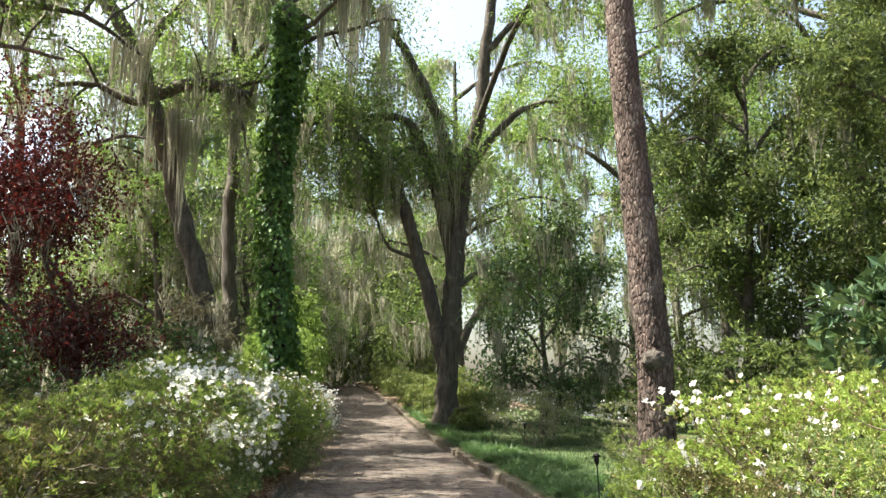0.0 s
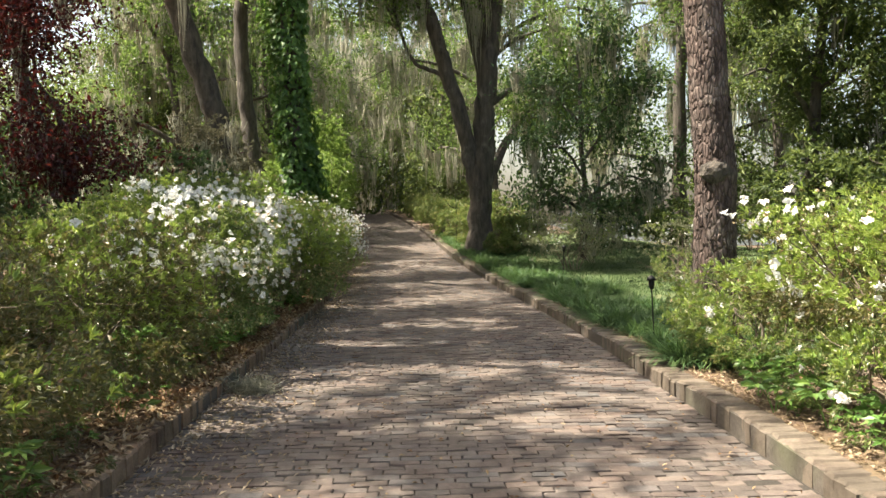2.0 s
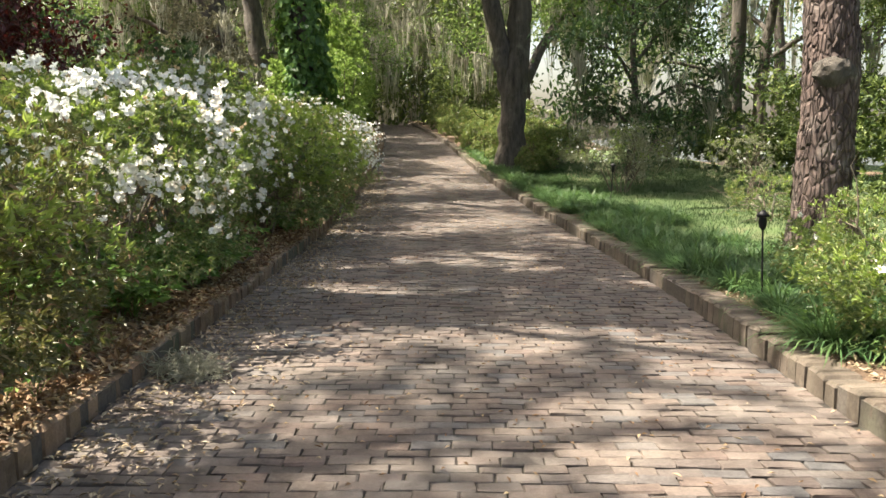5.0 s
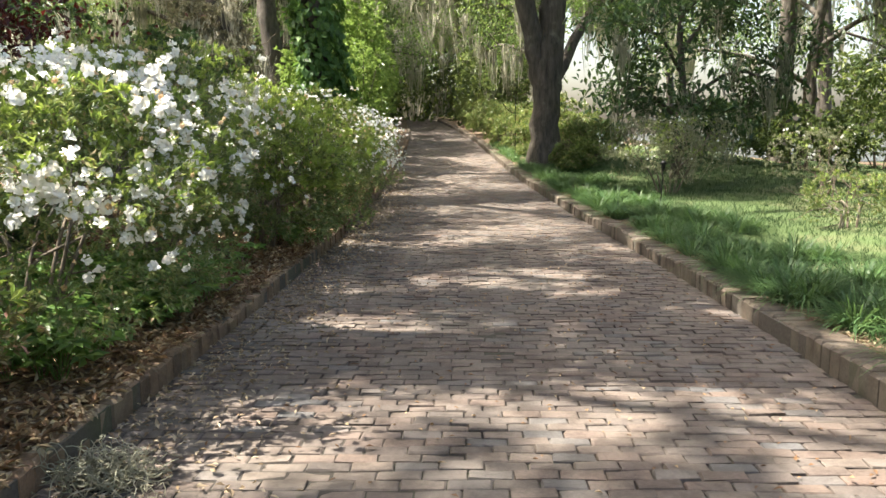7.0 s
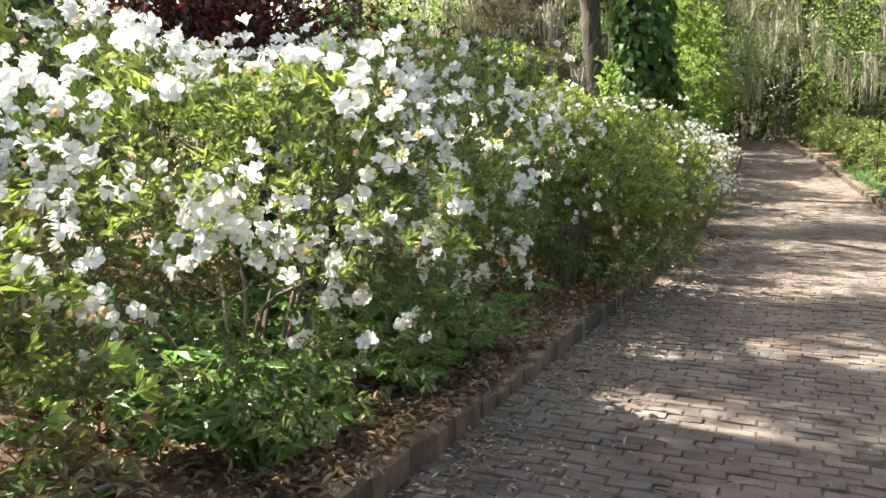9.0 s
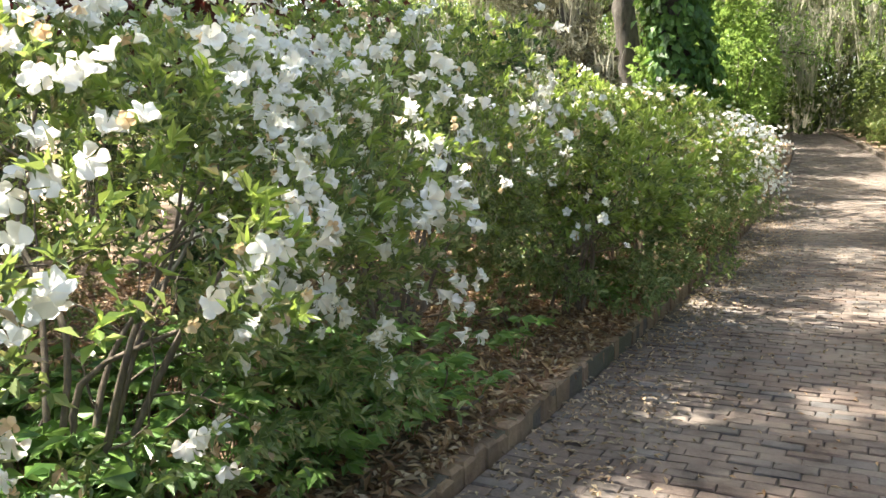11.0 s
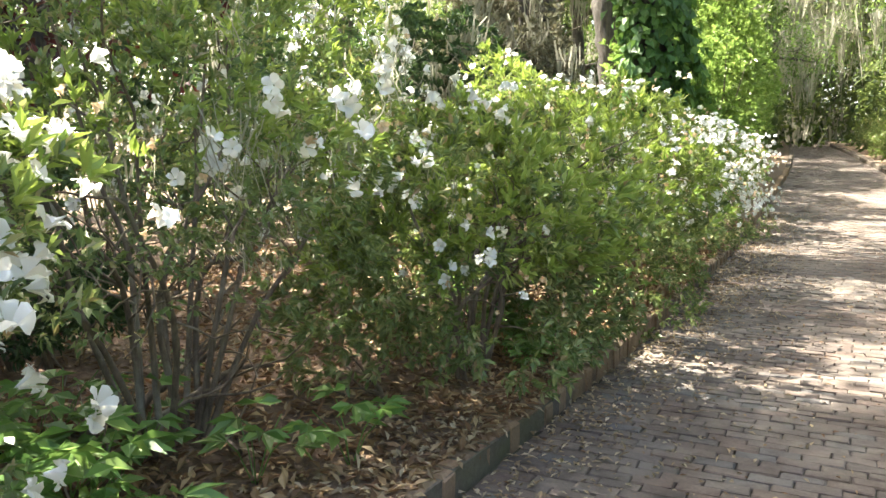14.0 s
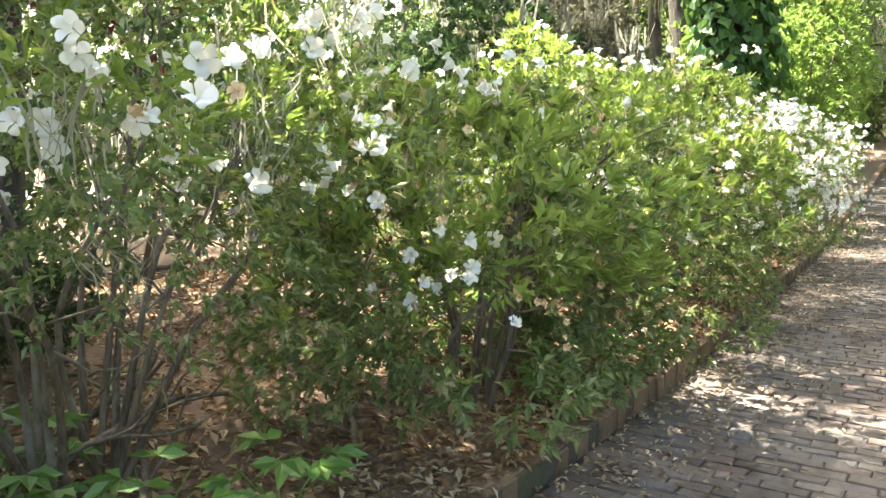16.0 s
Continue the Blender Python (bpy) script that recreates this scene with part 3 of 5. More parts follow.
# trunk wrapped in ivy
def build_ivy_tree():
    base = np.array([-2.6, 20.5, 0.2])
    root = empty("ivy_clad_tree", base, "tall trunk clothed in dark green climbing ivy", "tree")
    line = spline(np.array([(-2.6, 20.5, 0.1), (-2.62, 20.5, 2.05), (-2.7, 20.5, 3.42), (-2.75, 20.5, 5.7), (-2.76, 20.5, 7.92), (-2.68, 20.5, 9.75), (-2.67, 20.5, 11.8), (-2.5, 20.5, 15), (-2.6, 20.5, 18)]) - base, 8)
    part("trunk", mesh_from("trunk", *tube_arrays(line, np.linspace(0.28, 0.12, len(line)), 12, 0.04), M_BARK, True), root)
    n = 9000
    h = rng.uniform(0, 1, n) ** 0.9 * (len(line) - 18)
    i = h.astype(int)
    c = line[i] + (line[i + 1] - line[i]) * (h - i)[:, None]
    a = rng.uniform(0, 2 * math.pi, n)
    lump = 0.34 + 0.14 * np.sin(3 * a + c[:, 2] * 1.7) * np.sin(c[:, 2] * 2.3) + 0.1 * np.sin(c[:, 2] * 0.8 + a)
    out = np.stack([np.cos(a), np.sin(a), np.zeros(n)], axis=1)
    b = c + out * (lump * rng.uniform(0.8, 1.2, n) + (rng.uniform(0, 1, n) > 0.96) * 0.15)[:, None]
    v, f = leaf_arrays(b, out * 0.5 + np.array([0, 0, -0.9]) + rng.normal(size=(n, 3)) * 0.35, rng.uniform(0.1, 0.19, n), rng.uniform(0.09, 0.16, n), 0.15, normal=out * 2)
    stuff_part("ivy", mesh_from("ivy", v, f, M_IVY), root, "dense climbing ivy leaves")
    lines = [twig_line(line[k], ball_ways(1, 0.1)[0], 3.2, 0.4, 7) for k in range(40, len(line), 2)]
    tubes, tips = branches_from(lines, 4, 1.8, 0.03)
    tubes += [tube_arrays(q, np.linspace(0.08, 0.03, len(q)), 6) for q in lines]
    stuff_part("branch_mass", mesh_from("branch_mass", *merge(tubes), M_BARK, True), root)
    stuff_part("crown", mesh_from("crown", *crown_leaves(tips, 30, 0.45, 0.09, 0.045), M_OAK_LEAF), root)
    a = np.array(tips)[rng.integers(0, len(tips), 100)]
    stuff_part("moss", mesh_from("moss", *moss_arrays(a, 34, 2.2), M_MOSS), root, "grey-green hanging Spanish moss")


build_ivy_tree()


# ---- woodland trees: a few kinds, repeated ----
def wood_tree(name, label, height, spread, bark, leaf, per, moss, leaf_size, clump, low=0.45, trunk_r=0.3, limbs=7, dark=False, side=5):
    lean = rng.normal(0, 0.5, 2)
    trunk = [(0, 0, -0.2), (lean[0] * 0.3, lean[1] * 0.3, height * 0.3), (lean[0], lean[1], height * 0.6), (lean[0] * 1.3, lean[1] * 1.3, height * 0.95)]
    lines = [(trunk, trunk_r, trunk_r * 0.25)]
    for k in range(limbs):
        u = low + (0.95 - low) * (k + 0.5) / limbs
        a = k * 2.4 + rng.uniform(-0.4, 0.4)
        s = np.array([np.interp(u, [0, 0.3, 0.6, 0.95], [p[0] for p in trunk]), np.interp(u, [0, 0.3, 0.6, 0.95], [p[1] for p in trunk]), u * height])
        out = np.array([math.cos(a), math.sin(a), 0]) * spread * rng.uniform(0.7, 1.1) * (1.15 - 0.5 * (u - low))
        lines.append(([s, s + out * 0.35 + np.array([0, 0, height * 0.07]), s + out * 0.7 + np.array([0, 0, height * 0.1]), s + out + np.array([0, 0, height * 0.08])], trunk_r * 0.4, trunk_r * 0.12))
    return make_tree(name, (0, 0, 0), label, "tree", lines, bark, leaf, per=per, moss=moss, leaf_size=leaf_size, spread=clump, side=side, side_len=spread * 0.42, side_thick=trunk_r * 0.12, start=0.25, group="woodland trees", strands=14, moss_width=0.02)


def place_trees(proto, places):
    first = True
    for x, y, turn, size in places:
        m = pose(x, y, float(ground_z(x, y)) - 0.05, 0, 0, turn) @ Matrix.Scale(size, 4)
        if first:
            proto.matrix_basis, first = m, False
        else:
            ob = copy_thing(proto, m)
            ob.scale = (size, size, size)


# high canopy: mossy oaks all about; several at left, unseen, are added for shade
place_trees(wood_tree("woodland_oak", "tall woodland oak draped with pale Spanish moss", 17, 5.5, M_BARK, M_OAK_LEAF, 62, 170, (0.17, 0.085), 0.36, low=0.42, side=3), [
    (-12.5, 28.5, 10, 1.0), (-9.0, 14.4, 75, 1.0), (-12.2, 18.6, 15, 0.95), (-9.8, 10.9, 140, 1.0), (-9.4, 2.6, 250, 1.0), (-9.4, 6.5, 310, 0.88), (9.5, 31, 60, 1.0), (-7.0, 37, 200, 1.0), (13.5, 22, 310, 0.95), 
    (3.5, 40, 20, 1.05), (-7.5, 42, 170, 1.1), (15, 41, 260, 1.1), (22, 30, 130, 1.1), (-8.5, -2, 30, 1.0), (-18, 14, 200, 1.05)])
place_trees(wood_tree("woodland_tree", "slender woodland tree in fresh yellow-green leaf", 15, 4.0, M_BARK, M_OAK_LEAF, 24, 110, (0.17, 0.09), 0.42, low=0.25, trunk_r=0.2, limbs=9), [
    (-7.5, 33, 0, 1.0), (-9, 51, 80, 1.1), (12, 28, 300, 0.95), (20, 44, 160, 1.2), (3, 52, 10, 1.2), (28, 36, 70, 1.2), (-14, 52, 200, 1.3), (12, 55, 30, 1.3)])
place_trees(wood_tree("evergreen_tree", "dense evergreen tree with mixed dark and bright leaves", 11, 2.9, M_BARK, M_WOOD_LEAF, 46, 20, (0.16, 0.07), 0.3, low=0.06, trunk_r=0.18, limbs=14), [
    (8.3, 18.5, 30, 0.85), (11.5, 17, 150, 0.95), (10.5, 14, 260, 0.8), (14.5, 12, 60, 1.1), (17, 26, 340, 1.1), (-12, 37, 200, 1.0)])


def far_woods():
    n = 110000
    a = rng.uniform(0, 2 * math.pi, 900)
    r = rng.uniform(44, 72, 900)
    h = rng.uniform(0.3, 15, 900) ** 1.0
    c = np.stack([r * np.cos(a), 14 + r * np.sin(a), h + 1.0], axis=1)
    lake = (c[:, 0] > 4.5) & (c[:, 1] > 30) & (c[:, 2] < 8)
    c = c[~lake]
    b = c[rng.integers(0, len(c), n)] + rng.normal(size=(n, 3)) * np.array([2.0, 2.0, 1.1])
    b[:, 2] = np.maximum(b[:, 2], 0.2)
    k = 30000
    b[:k] = np.stack([rng.uniform(-26, 3, k), rng.uniform(47, 58, k), 1.6 + 9 * rng.uniform(0, 1, k) ** 1.2], axis=1)
    b = b[(b[:, 1] > 56) | (b[:, 1] < 0) | (b[:, 0] < edge_left(b[:, 1]) - 0.6) | (b[:, 0] > edge_right(b[:, 1]) + 0.6)]
    n = len(b)
    v, f = leaf_arrays(b, ball_ways(n), rng.uniform(0.24, 0.5, n), rng.uniform(0.15, 0.28, n))
    tagged(new("far_woods", mesh_from("far_woods", v, f, M_WOOD_LEAF)), "sunlit green woods closing the distance", "trees", kind="stuff")
    k = 30000
    q = np.stack([rng.uniform(-24, 2.5, k), rng.uniform(65, 73, k), 2.2 + 13 * rng.uniform(0, 1, k) ** 1.3], axis=1)
    v, f = leaf_arrays(q, ball_ways(k), rng.uniform(0.24, 0.5, k), rng.uniform(0.15, 0.28, k))
    tagged(new("far_evergreens", mesh_from("far_evergreens", v, f, M_DARK_LEAF)), "dark evergreen woods where the drive bends away", "trees", kind="stuff")
    q = np.stack([rng.uniform(-11, 5, 170), rng.uniform(52, 64, 170), rng.uniform(8, 14, 170)], axis=1)
    tagged(new("hanging_moss", mesh_from("hanging_moss", *moss_arrays(q, 30, 2.8, 0.45, 0.035), M_MOSS)), "grey Spanish moss curtains above the far drive", "moss", kind="stuff")
    k = c[rng.integers(0, len(c), 420)]
    tagged(new("far_moss", mesh_from("far_moss", *moss_arrays(k, 26, 4.5, 1.0, 0.07), M_MOSS)), "pale moss hanging in far trees", "moss", kind="stuff")


far_woods()

place_trees(wood_tree("mossy_oak", "low-limbed oak curtained with grey Spanish moss", 11, 4.2, M_BARK, M_OAK_LEAF, 22, 240, (0.14, 0.07), 0.5, low=0.18, trunk_r=0.26, limbs=8), [
    (-6.0, 37.5, 0, 0.9), (3.0, 39.5, 130, 1.1), (-7.3, 46, 250, 1.1), (-8.8, 33.5, 60, 1.0), (11, 33, 200, 1.0), (-3.2, 67, 20, 1.3), (1.8, 57, 95, 1.2), (-8.2, 62, 160, 1.3)])

# glossy magnolia behind the small white azalea
make_tree("magnolia_tree", (4.3, 22.5, 0.4), "dark glossy-leaved magnolia with drooping branches", "tree", [
    ([(4.3, 22.5, 0.2), (4.35, 22.5, 1.8), (4.3, 22.5, 3.6), (4.25, 22.5, 5.9)], 0.11, 0.03),
    ([(4.3, 22.5, 1.6), (3.5, 22.1, 2.2), (2.7, 21.8, 2.1)], 0.05, 0.015),
    ([(4.3, 22.5, 1.9), (5.2, 22.0, 2.5), (6.0, 21.6, 2.3)], 0.05, 0.015),
    ([(4.3, 22.5, 2.6), (3.7, 21.7, 3.2), (3.0, 21.2, 3.2)], 0.045, 0.015),
    ([(4.3, 22.5, 2.9), (5.0, 23.2, 3.7), (5.6, 23.6, 3.8)], 0.045, 0.015),
    ([(4.3, 22.5, 3.6), (4.9, 21.8, 4.3), (5.3, 21.3, 4.4)], 0.04, 0.012),
    ([(4.3, 22.5, 3.9), (3.6, 22.6, 4.7), (3.2, 22.7, 4.9)], 0.04, 0.012),
    ([(4.25, 22.5, 4.7), (4.5, 22.1, 5.4), (4.7, 21.9, 6.0)], 0.03, 0.01),
    ([(4.3, 22.5, 1.3), (4.5, 21.6, 1.7), (4.6, 20.9, 1.5)], 0.04, 0.012),
], M_BARK, M_DARK_LEAF, per=15, leaf_size=(0.17, 0.07), spread=0.3, side=6, side_len=1.0, side_thick=0.014, moss=40, moss_len=0.8)

# red-leaved maple
make_tree("japanese_maple", (-5.0, 13.6, 0.1), "crimson-leaved Japanese maple among dark shrubs", "tree", [
    ([(-5.0, 13.6, 0.0), (-4.95, 13.6, 1.2), (-4.9, 13.6, 2.4), (-5.1, 13.5, 3.3)], 0.09, 0.04),
    ([(-4.9, 13.6, 2.2), (-5.4, 13.3, 3.6), (-5.6, 13.2, 5.0), (-5.7, 13.1, 5.8)], 0.05, 0.015),
    ([(-4.92, 13.6, 1.9), (-5.1, 13.0, 2.9), (-5.0, 12.7, 3.7), (-5.1, 12.6, 4.2)], 0.045, 0.012),
    ([(-4.95, 13.6, 1.7), (-5.7, 12.9, 2.8), (-6.3, 12.4, 3.6), (-6.9, 12.2, 4.2)], 0.045, 0.012),
    ([(-4.95, 13.6, 1.5), (-4.7, 12.7, 2.0), (-4.7, 12.3, 2.3)], 0.04, 0.012),
    ([(-5.1, 13.5, 3.2), (-6.0, 13.9, 4.3), (-6.9, 14.2, 5.1)], 0.04, 0.012),
], M_BARK, M_MAPLE, per=46, leaf_size=(0.08, 0.045), spread=0.32, side=9, side_len=1.1, side_thick=0.012, moss=14, moss_len=0.7, start=0.4, strands=24)


# ---- shrubs ----
def dome_tips(n, rx, ry, h, low, inner=0.62, seed=0.0, hollow=8.0, box=3.5):
    """Twig tips filling the outer part of an uneven dome; and the ways they point."""
    w = ball_ways(n, -0.75)
    lump = 1 + 0.13 * np.sin(3.1 * w[:, 0] * 2 + seed) * np.sin(2.7 * w[:, 1] * 2 + seed * 1.7) + 0.1 * np.sin(7 * w[:, 2] + 5 * w[:, 0] + seed) + 0.06 * np.sin(13 * w[:, 1] + 9 * w[:, 0] + seed)
    k = (inner + (1 - inner) * rng.uniform(0, 1, n) ** 0.55) * lump / (np.abs(w) ** box).sum(axis=1) ** (1 / box)
    mid = (h + low) / 2
    p = np.stack([w[:, 0] * rx * k, w[:, 1] * ry * k, mid + w[:, 2] * (h - mid) * k], axis=1)
    q = p * hollow + seed
    field = np.sin(q[:, 0] + 1.3 * np.sin(q[:, 2])) + np.sin(q[:, 1] * 1.1 + 1.1 * np.sin(q[:, 0] * 0.7)) + np.sin(q[:, 2] * 1.4 + np.sin(q[:, 1]))
    keep = (field > -0.55) | (k < inner + 0.12)
    return p[keep], unit(w + np.array([0, 0, 0.45]))[keep]


def shrub_stems(root, count, rx, ry, h, mat, thick=0.016):
    for _ in range(count):
        a = rng.uniform(0, 2 * math.pi)
        s = np.array([math.cos(a) * 0.12, math.sin(a) * 0.12, -0.05])
        e = np.array([math.cos(a) * rx * rng.uniform(0.3, 0.85), math.sin(a) * ry * rng.uniform(0.3, 0.85), h * rng.uniform(0.55, 0.92)])
        line = spline([s, s * 0.6 + e * 0.3 + np.array([0, 0, h * 0.12]) + rng.normal(0, 0.07, 3), s * 0.3 + e * 0.68 + rng.normal(0, 0.07, 3), e], 4)
        pieces = [tube_arrays(line, np.linspace(thick, thick * 0.3, len(line)), 6, 0.08)]
        for _ in range(6):
            i = int(rng.integers(2, len(line)))
            t = twig_line(line[i], unit(rng.normal(size=3) + np.array([math.cos(a), math.sin(a), 0.5])), rng.uniform(0.25, 0.6), 0.6, 5)
            pieces.append(tube_arrays(t, np.linspace(thick * 0.4, thick * 0.15, len(t)), 4))
        part("stem", mesh_from("stem", *merge(pieces), mat, True), root)


def petal_arrays():
    """One open flower of five broad ruffled petals that overlap, about 8 cm across; it looks along +z."""
    v, f = [], []
    for k in range(5):
        a = k * 2 * math.pi / 5
        c, s = math.cos(a), math.sin(a)
        o = len(v)
        for r, w, z in ((0.003, 0.003, -0.03), (0.014, 0.011, -0.006), (0.029, 0.019, 0.007), (0.04, 0.013, 0.006), (0.045, 0.004, 0.001)):
            for e in (-1, 0, 1):
                up = z + 0.0045 * e + 0.005 * abs(e) * math.sin(r * 190 + k * 2.1)
                v.append((r * c - e * w * s, r * s + e * w * c, up))
        for q in range(4):
            for e in range(2):
                i = o + 3 * q + e
                f.append((i, i + 1, i + 4, i + 3))
    return np.array(v), np.array(f)


PETAL_V, PETAL_F = petal_arrays()
FLOWER_MESHES = []
for _k in range(4):
    _v = PETAL_V.copy()
    _v[:, 2] += 0.006 * np.sin(_v[:, 0] * 140 + _k * 2) + 0.004 * np.cos(_v[:, 1] * 120 + _k)
    FLOWER_MESHES.append(mesh_from("flower", _v, PETAL_F, M_PETAL, True))


def turn_to(ways):
    """Rotation matrices that take +z to each way, with a random spin."""
    w = unit(ways)
    s = unit(np.cross(w, rng.normal(size=w.shape)))
    return np.stack([s, np.cross(w, s), w], axis=2)


def flower_arrays(points, ways, size):
    r = turn_to(ways) * np.asarray(size)[:, None, None]
    v = np.einsum("nij,kj->nki", r, PETAL_V) + points[:, None]
    f = (np.arange(len(points))[:, None, None] * len(PETAL_V) + PETAL_F[None]).reshape(-1, 4)
    return v.reshape(-1, 3), f


def azalea(x, y, rx, ry, h, label, leaf, tips=2600, flowers=0, single=0, low=0.3, new_share=0.06, inner=0.6, leaf_len=0.038, stems=9, wilted=0.25, flower_size=0.72, group="azaleas", moss=0, face=-9.0, high=0.25):
    z = float(ground_z(x, y))
    root = empty("azalea_bush", (x, y, z), label, "shrub", group)
    shrub_stems(root, stems, rx, ry, h, M_STEM)
    t, w = dome_tips(tips, rx, ry, h, low, inner, x * 3 + y)
    k = rng.uniform(0, 1, len(t)) < new_share * 2 * (w[:, 2] > 0.3)
    stuff_part("leaves", mesh_from("leaves", *whorls(t[~k], w[~k], 8, leaf_len, leaf_len * 0.4), leaf), root)
    if k.any():
        stuff_part("new_growth", mesh_from("new_growth", *whorls(t[k], w[k], 7, leaf_len * 1.4, leaf_len * 0.46, 0.85), M_AZALEA_NEW), root, "bright yellow-green young shoots")
    if moss:
        a = t[(t[:, 0] > 0.2) & (t[:, 2] > 0.8)]
        a = np.concatenate([a[rng.integers(0, len(a), moss // 3)] + rng.normal(0, 0.06, (moss // 3, 3)) for _ in range(3)])
        stuff_part("moss", mesh_from("moss", *moss_arrays(a, 26, 0.24, 0.07, 0.003), M_MOSS), root, "grey moss caught in the twigs")
    if flowers:
        ft, fw = dome_tips(max(flowers // 3, 1), rx * 1.03, ry * 1.03, h * 1.03, low + high, 0.85, x * 3 + y)
        ok = ft[:, 0] > face + 0.3 * np.sin(ft[:, 1] * 5)
        ft, fw = ft[ok], fw[ok]
        p = np.repeat(ft, 3, axis=0) + rng.normal(0, 0.045, (len(ft) * 3, 3))
        q = np.repeat(fw, 3, axis=0) + ball_ways(len(ft) * 3) * 0.8
        size = rng.uniform(0.75, 1.15, len(p)) * flower_size
        dead = rng.uniform(0, 1, len(p)) < wilted
        live = np.flatnonzero(~dead)
        near = live[np.argsort(-(p[live, 0] + 0.2 * p[live, 2]))][:single]
        for i, r in zip(near, turn_to(q[near])):
            ob = part("flower", FLOWER_MESHES[int(i) % 4], root)
            ob.matrix_basis = Matrix.Translation(p[i]) @ Matrix(r.tolist()).to_4x4() @ Matrix.Scale(float(size[i]), 4)
        rest = np.setdiff1d(live, near)
        if len(rest):
            stuff_part("blossom", mesh_from("blossom", *flower_arrays(p[rest], q[rest], size[rest]), M_PETAL, True), root, "open white blossoms")
        if dead.any():
            stuff_part("spent_blossom", mesh_from("spent_blossom", *flower_arrays(p[dead] - np.array([0, 0, 0.03]), q[dead] * np.array([1, 1, -0.6]), size[dead] * 0.5), M_WILTED, True), root, "wilted tan blossoms")
    return root


OLIVE = "olive-green azalea bush with few blossoms beside the kerb"
WHITE = "azalea bush covered in white blossoms beside the brick kerb"
azalea(-2.85, 2.4, 1.35, 1.4, 1.2, OLIVE, M_AZALEA_OLD, 3600, low=0.05, leaf_len=0.045)
azalea(-2.7, 4.9, 1.25, 1.35, 1.2, OLIVE, M_AZALEA_OLD, 5600, 6, low=0.02, leaf_len=0.045)
azalea(-2.65, 7.3, 1.2, 1.3, 1.25, "olive-green azalea bush with fresh shoots and a few blossoms", M_AZALEA_OLD, 6000, 40, new_share=0.16, low=0.02, leaf_len=0.045)
azalea(-2.5, 10.0, 1.15, 1.35, 1.62, WHITE, M_AZALEA, 6000, 2900, 290, low=0.2, new_share=0.15, wilted=0.16, leaf_len=0.044, face=-0.3, flower_size=0.74)
azalea(-2.7, 12.5, 1.05, 1.15, 1.95, "tall open azalea bush with bare stems and scattered white blossoms", M_AZALEA, 3800, 560, 200, low=0.55, new_share=0.16, stems=13, moss=12, wilted=0.3, leaf_len=0.042, inner=0.5, flower_size=0.78)
azalea(-2.15, 14.1, 0.82, 1.0, 1.4, "green azalea bush drooping over the kerb", M_AZALEA, 3300, 400, 30, low=0.05, new_share=0.25, wilted=0.7, leaf_len=0.058, high=0.45)
azalea(-2.2, 16.2, 1.05, 1.4, 1.75, "green azalea bush with white and spent tan blossoms", M_AZALEA, 4700, 1100, 0, low=0.05, wilted=0.4, new_share=0.22, high=0.5, leaf_len=0.054, flower_size=0.62)
azalea(-2.15, 18.8, 0.95, 1.3, 1.45, "low azalea bush massed with small white blossoms", M_AZALEA, 4600, 2600, 0, low=0.05, flower_size=0.6, high=0.35)
azalea(-5.3, 4.2, 1.3, 1.6, 1.3, OLIVE, M_AZALEA_OLD, 2600)
azalea(-5.2, 7.6, 1.3, 1.6, 1.35, OLIVE, M_AZALEA_OLD, 2800, 10)
azalea(-4.8, 10.6, 1.1, 1.3, 1.5, "green azalea bush behind the front row", M_AZALEA_OLD, 2800, 60)
azalea(-4.7, 16.4, 1.3, 1.4, 1.7, "azalea bush with white blossoms behind the front row", M_AZALEA, 3200, 320)
# on the lawn side
azalea(3.85, 7.0, 1.3, 1.4, 1.28, "yellow-green azalea bush with white blossoms at the lawn edge", M_AZALEA_OLD, 4200, 260, 90, low=0.25, new_share=0.3, wilted=0.4, leaf_len=0.045, flower_size=0.85)
azalea(5.4, 8.8, 1.5, 1.5, 1.6, "yellow-green azalea bush with white blossoms at the lawn edge", M_AZALEA_OLD, 4200, 190, low=0.25, new_share=0.3, wilted=0.4, leaf_len=0.045, flower_size=0.85)
azalea(3.7, 10.0, 0.9, 1.0, 0.75, "low azalea bush below the pine with a few blossoms", M_AZALEA, 2600, 30, low=0.1, new_share=0.12)
azalea(3.7, 4.6, 1.15, 1.2, 1.25, "yellow-green azalea bush with white blossoms at the lawn edge", M_AZALEA, 3000, 60, new_share=0.13)
azalea(3.55, 20.0, 1.1, 0.9, 1.3, "feathery young azalea with pale leaves and blossoms on the lawn", M_PALE_LEAF, 2600, 180, 0, low=0.2, stems=7, wilted=0.2, flower_size=0.5)
azalea(5.1, 17.8, 0.55, 0.5, 1.15, "sparse young azalea with pale blossoms on the lawn", M_PALE_LEAF, 420, 30, 0, low=0.4, stems=4, flower_size=0.55)
azalea(3.05, 8.5, 0.62, 0.8, 0.6, "low yellow-green azalea bush spilling towards the kerb", M_AZALEA, 2200, 18, 0, low=0.02, new_share=0.16, stems=5)
azalea(2.95, 6.3, 0.5, 0.8, 0.55, "low yellow-green azalea bush spilling towards the kerb", M_AZALEA, 2000, 24, 0, low=0.02, new_share=0.16, stems=5)
azalea(4.6, 15.3, 0.5, 0.5, 0.7, "small green shrub on the lawn", M_AZALEA, 700, 0, low=0.05, stems=4)


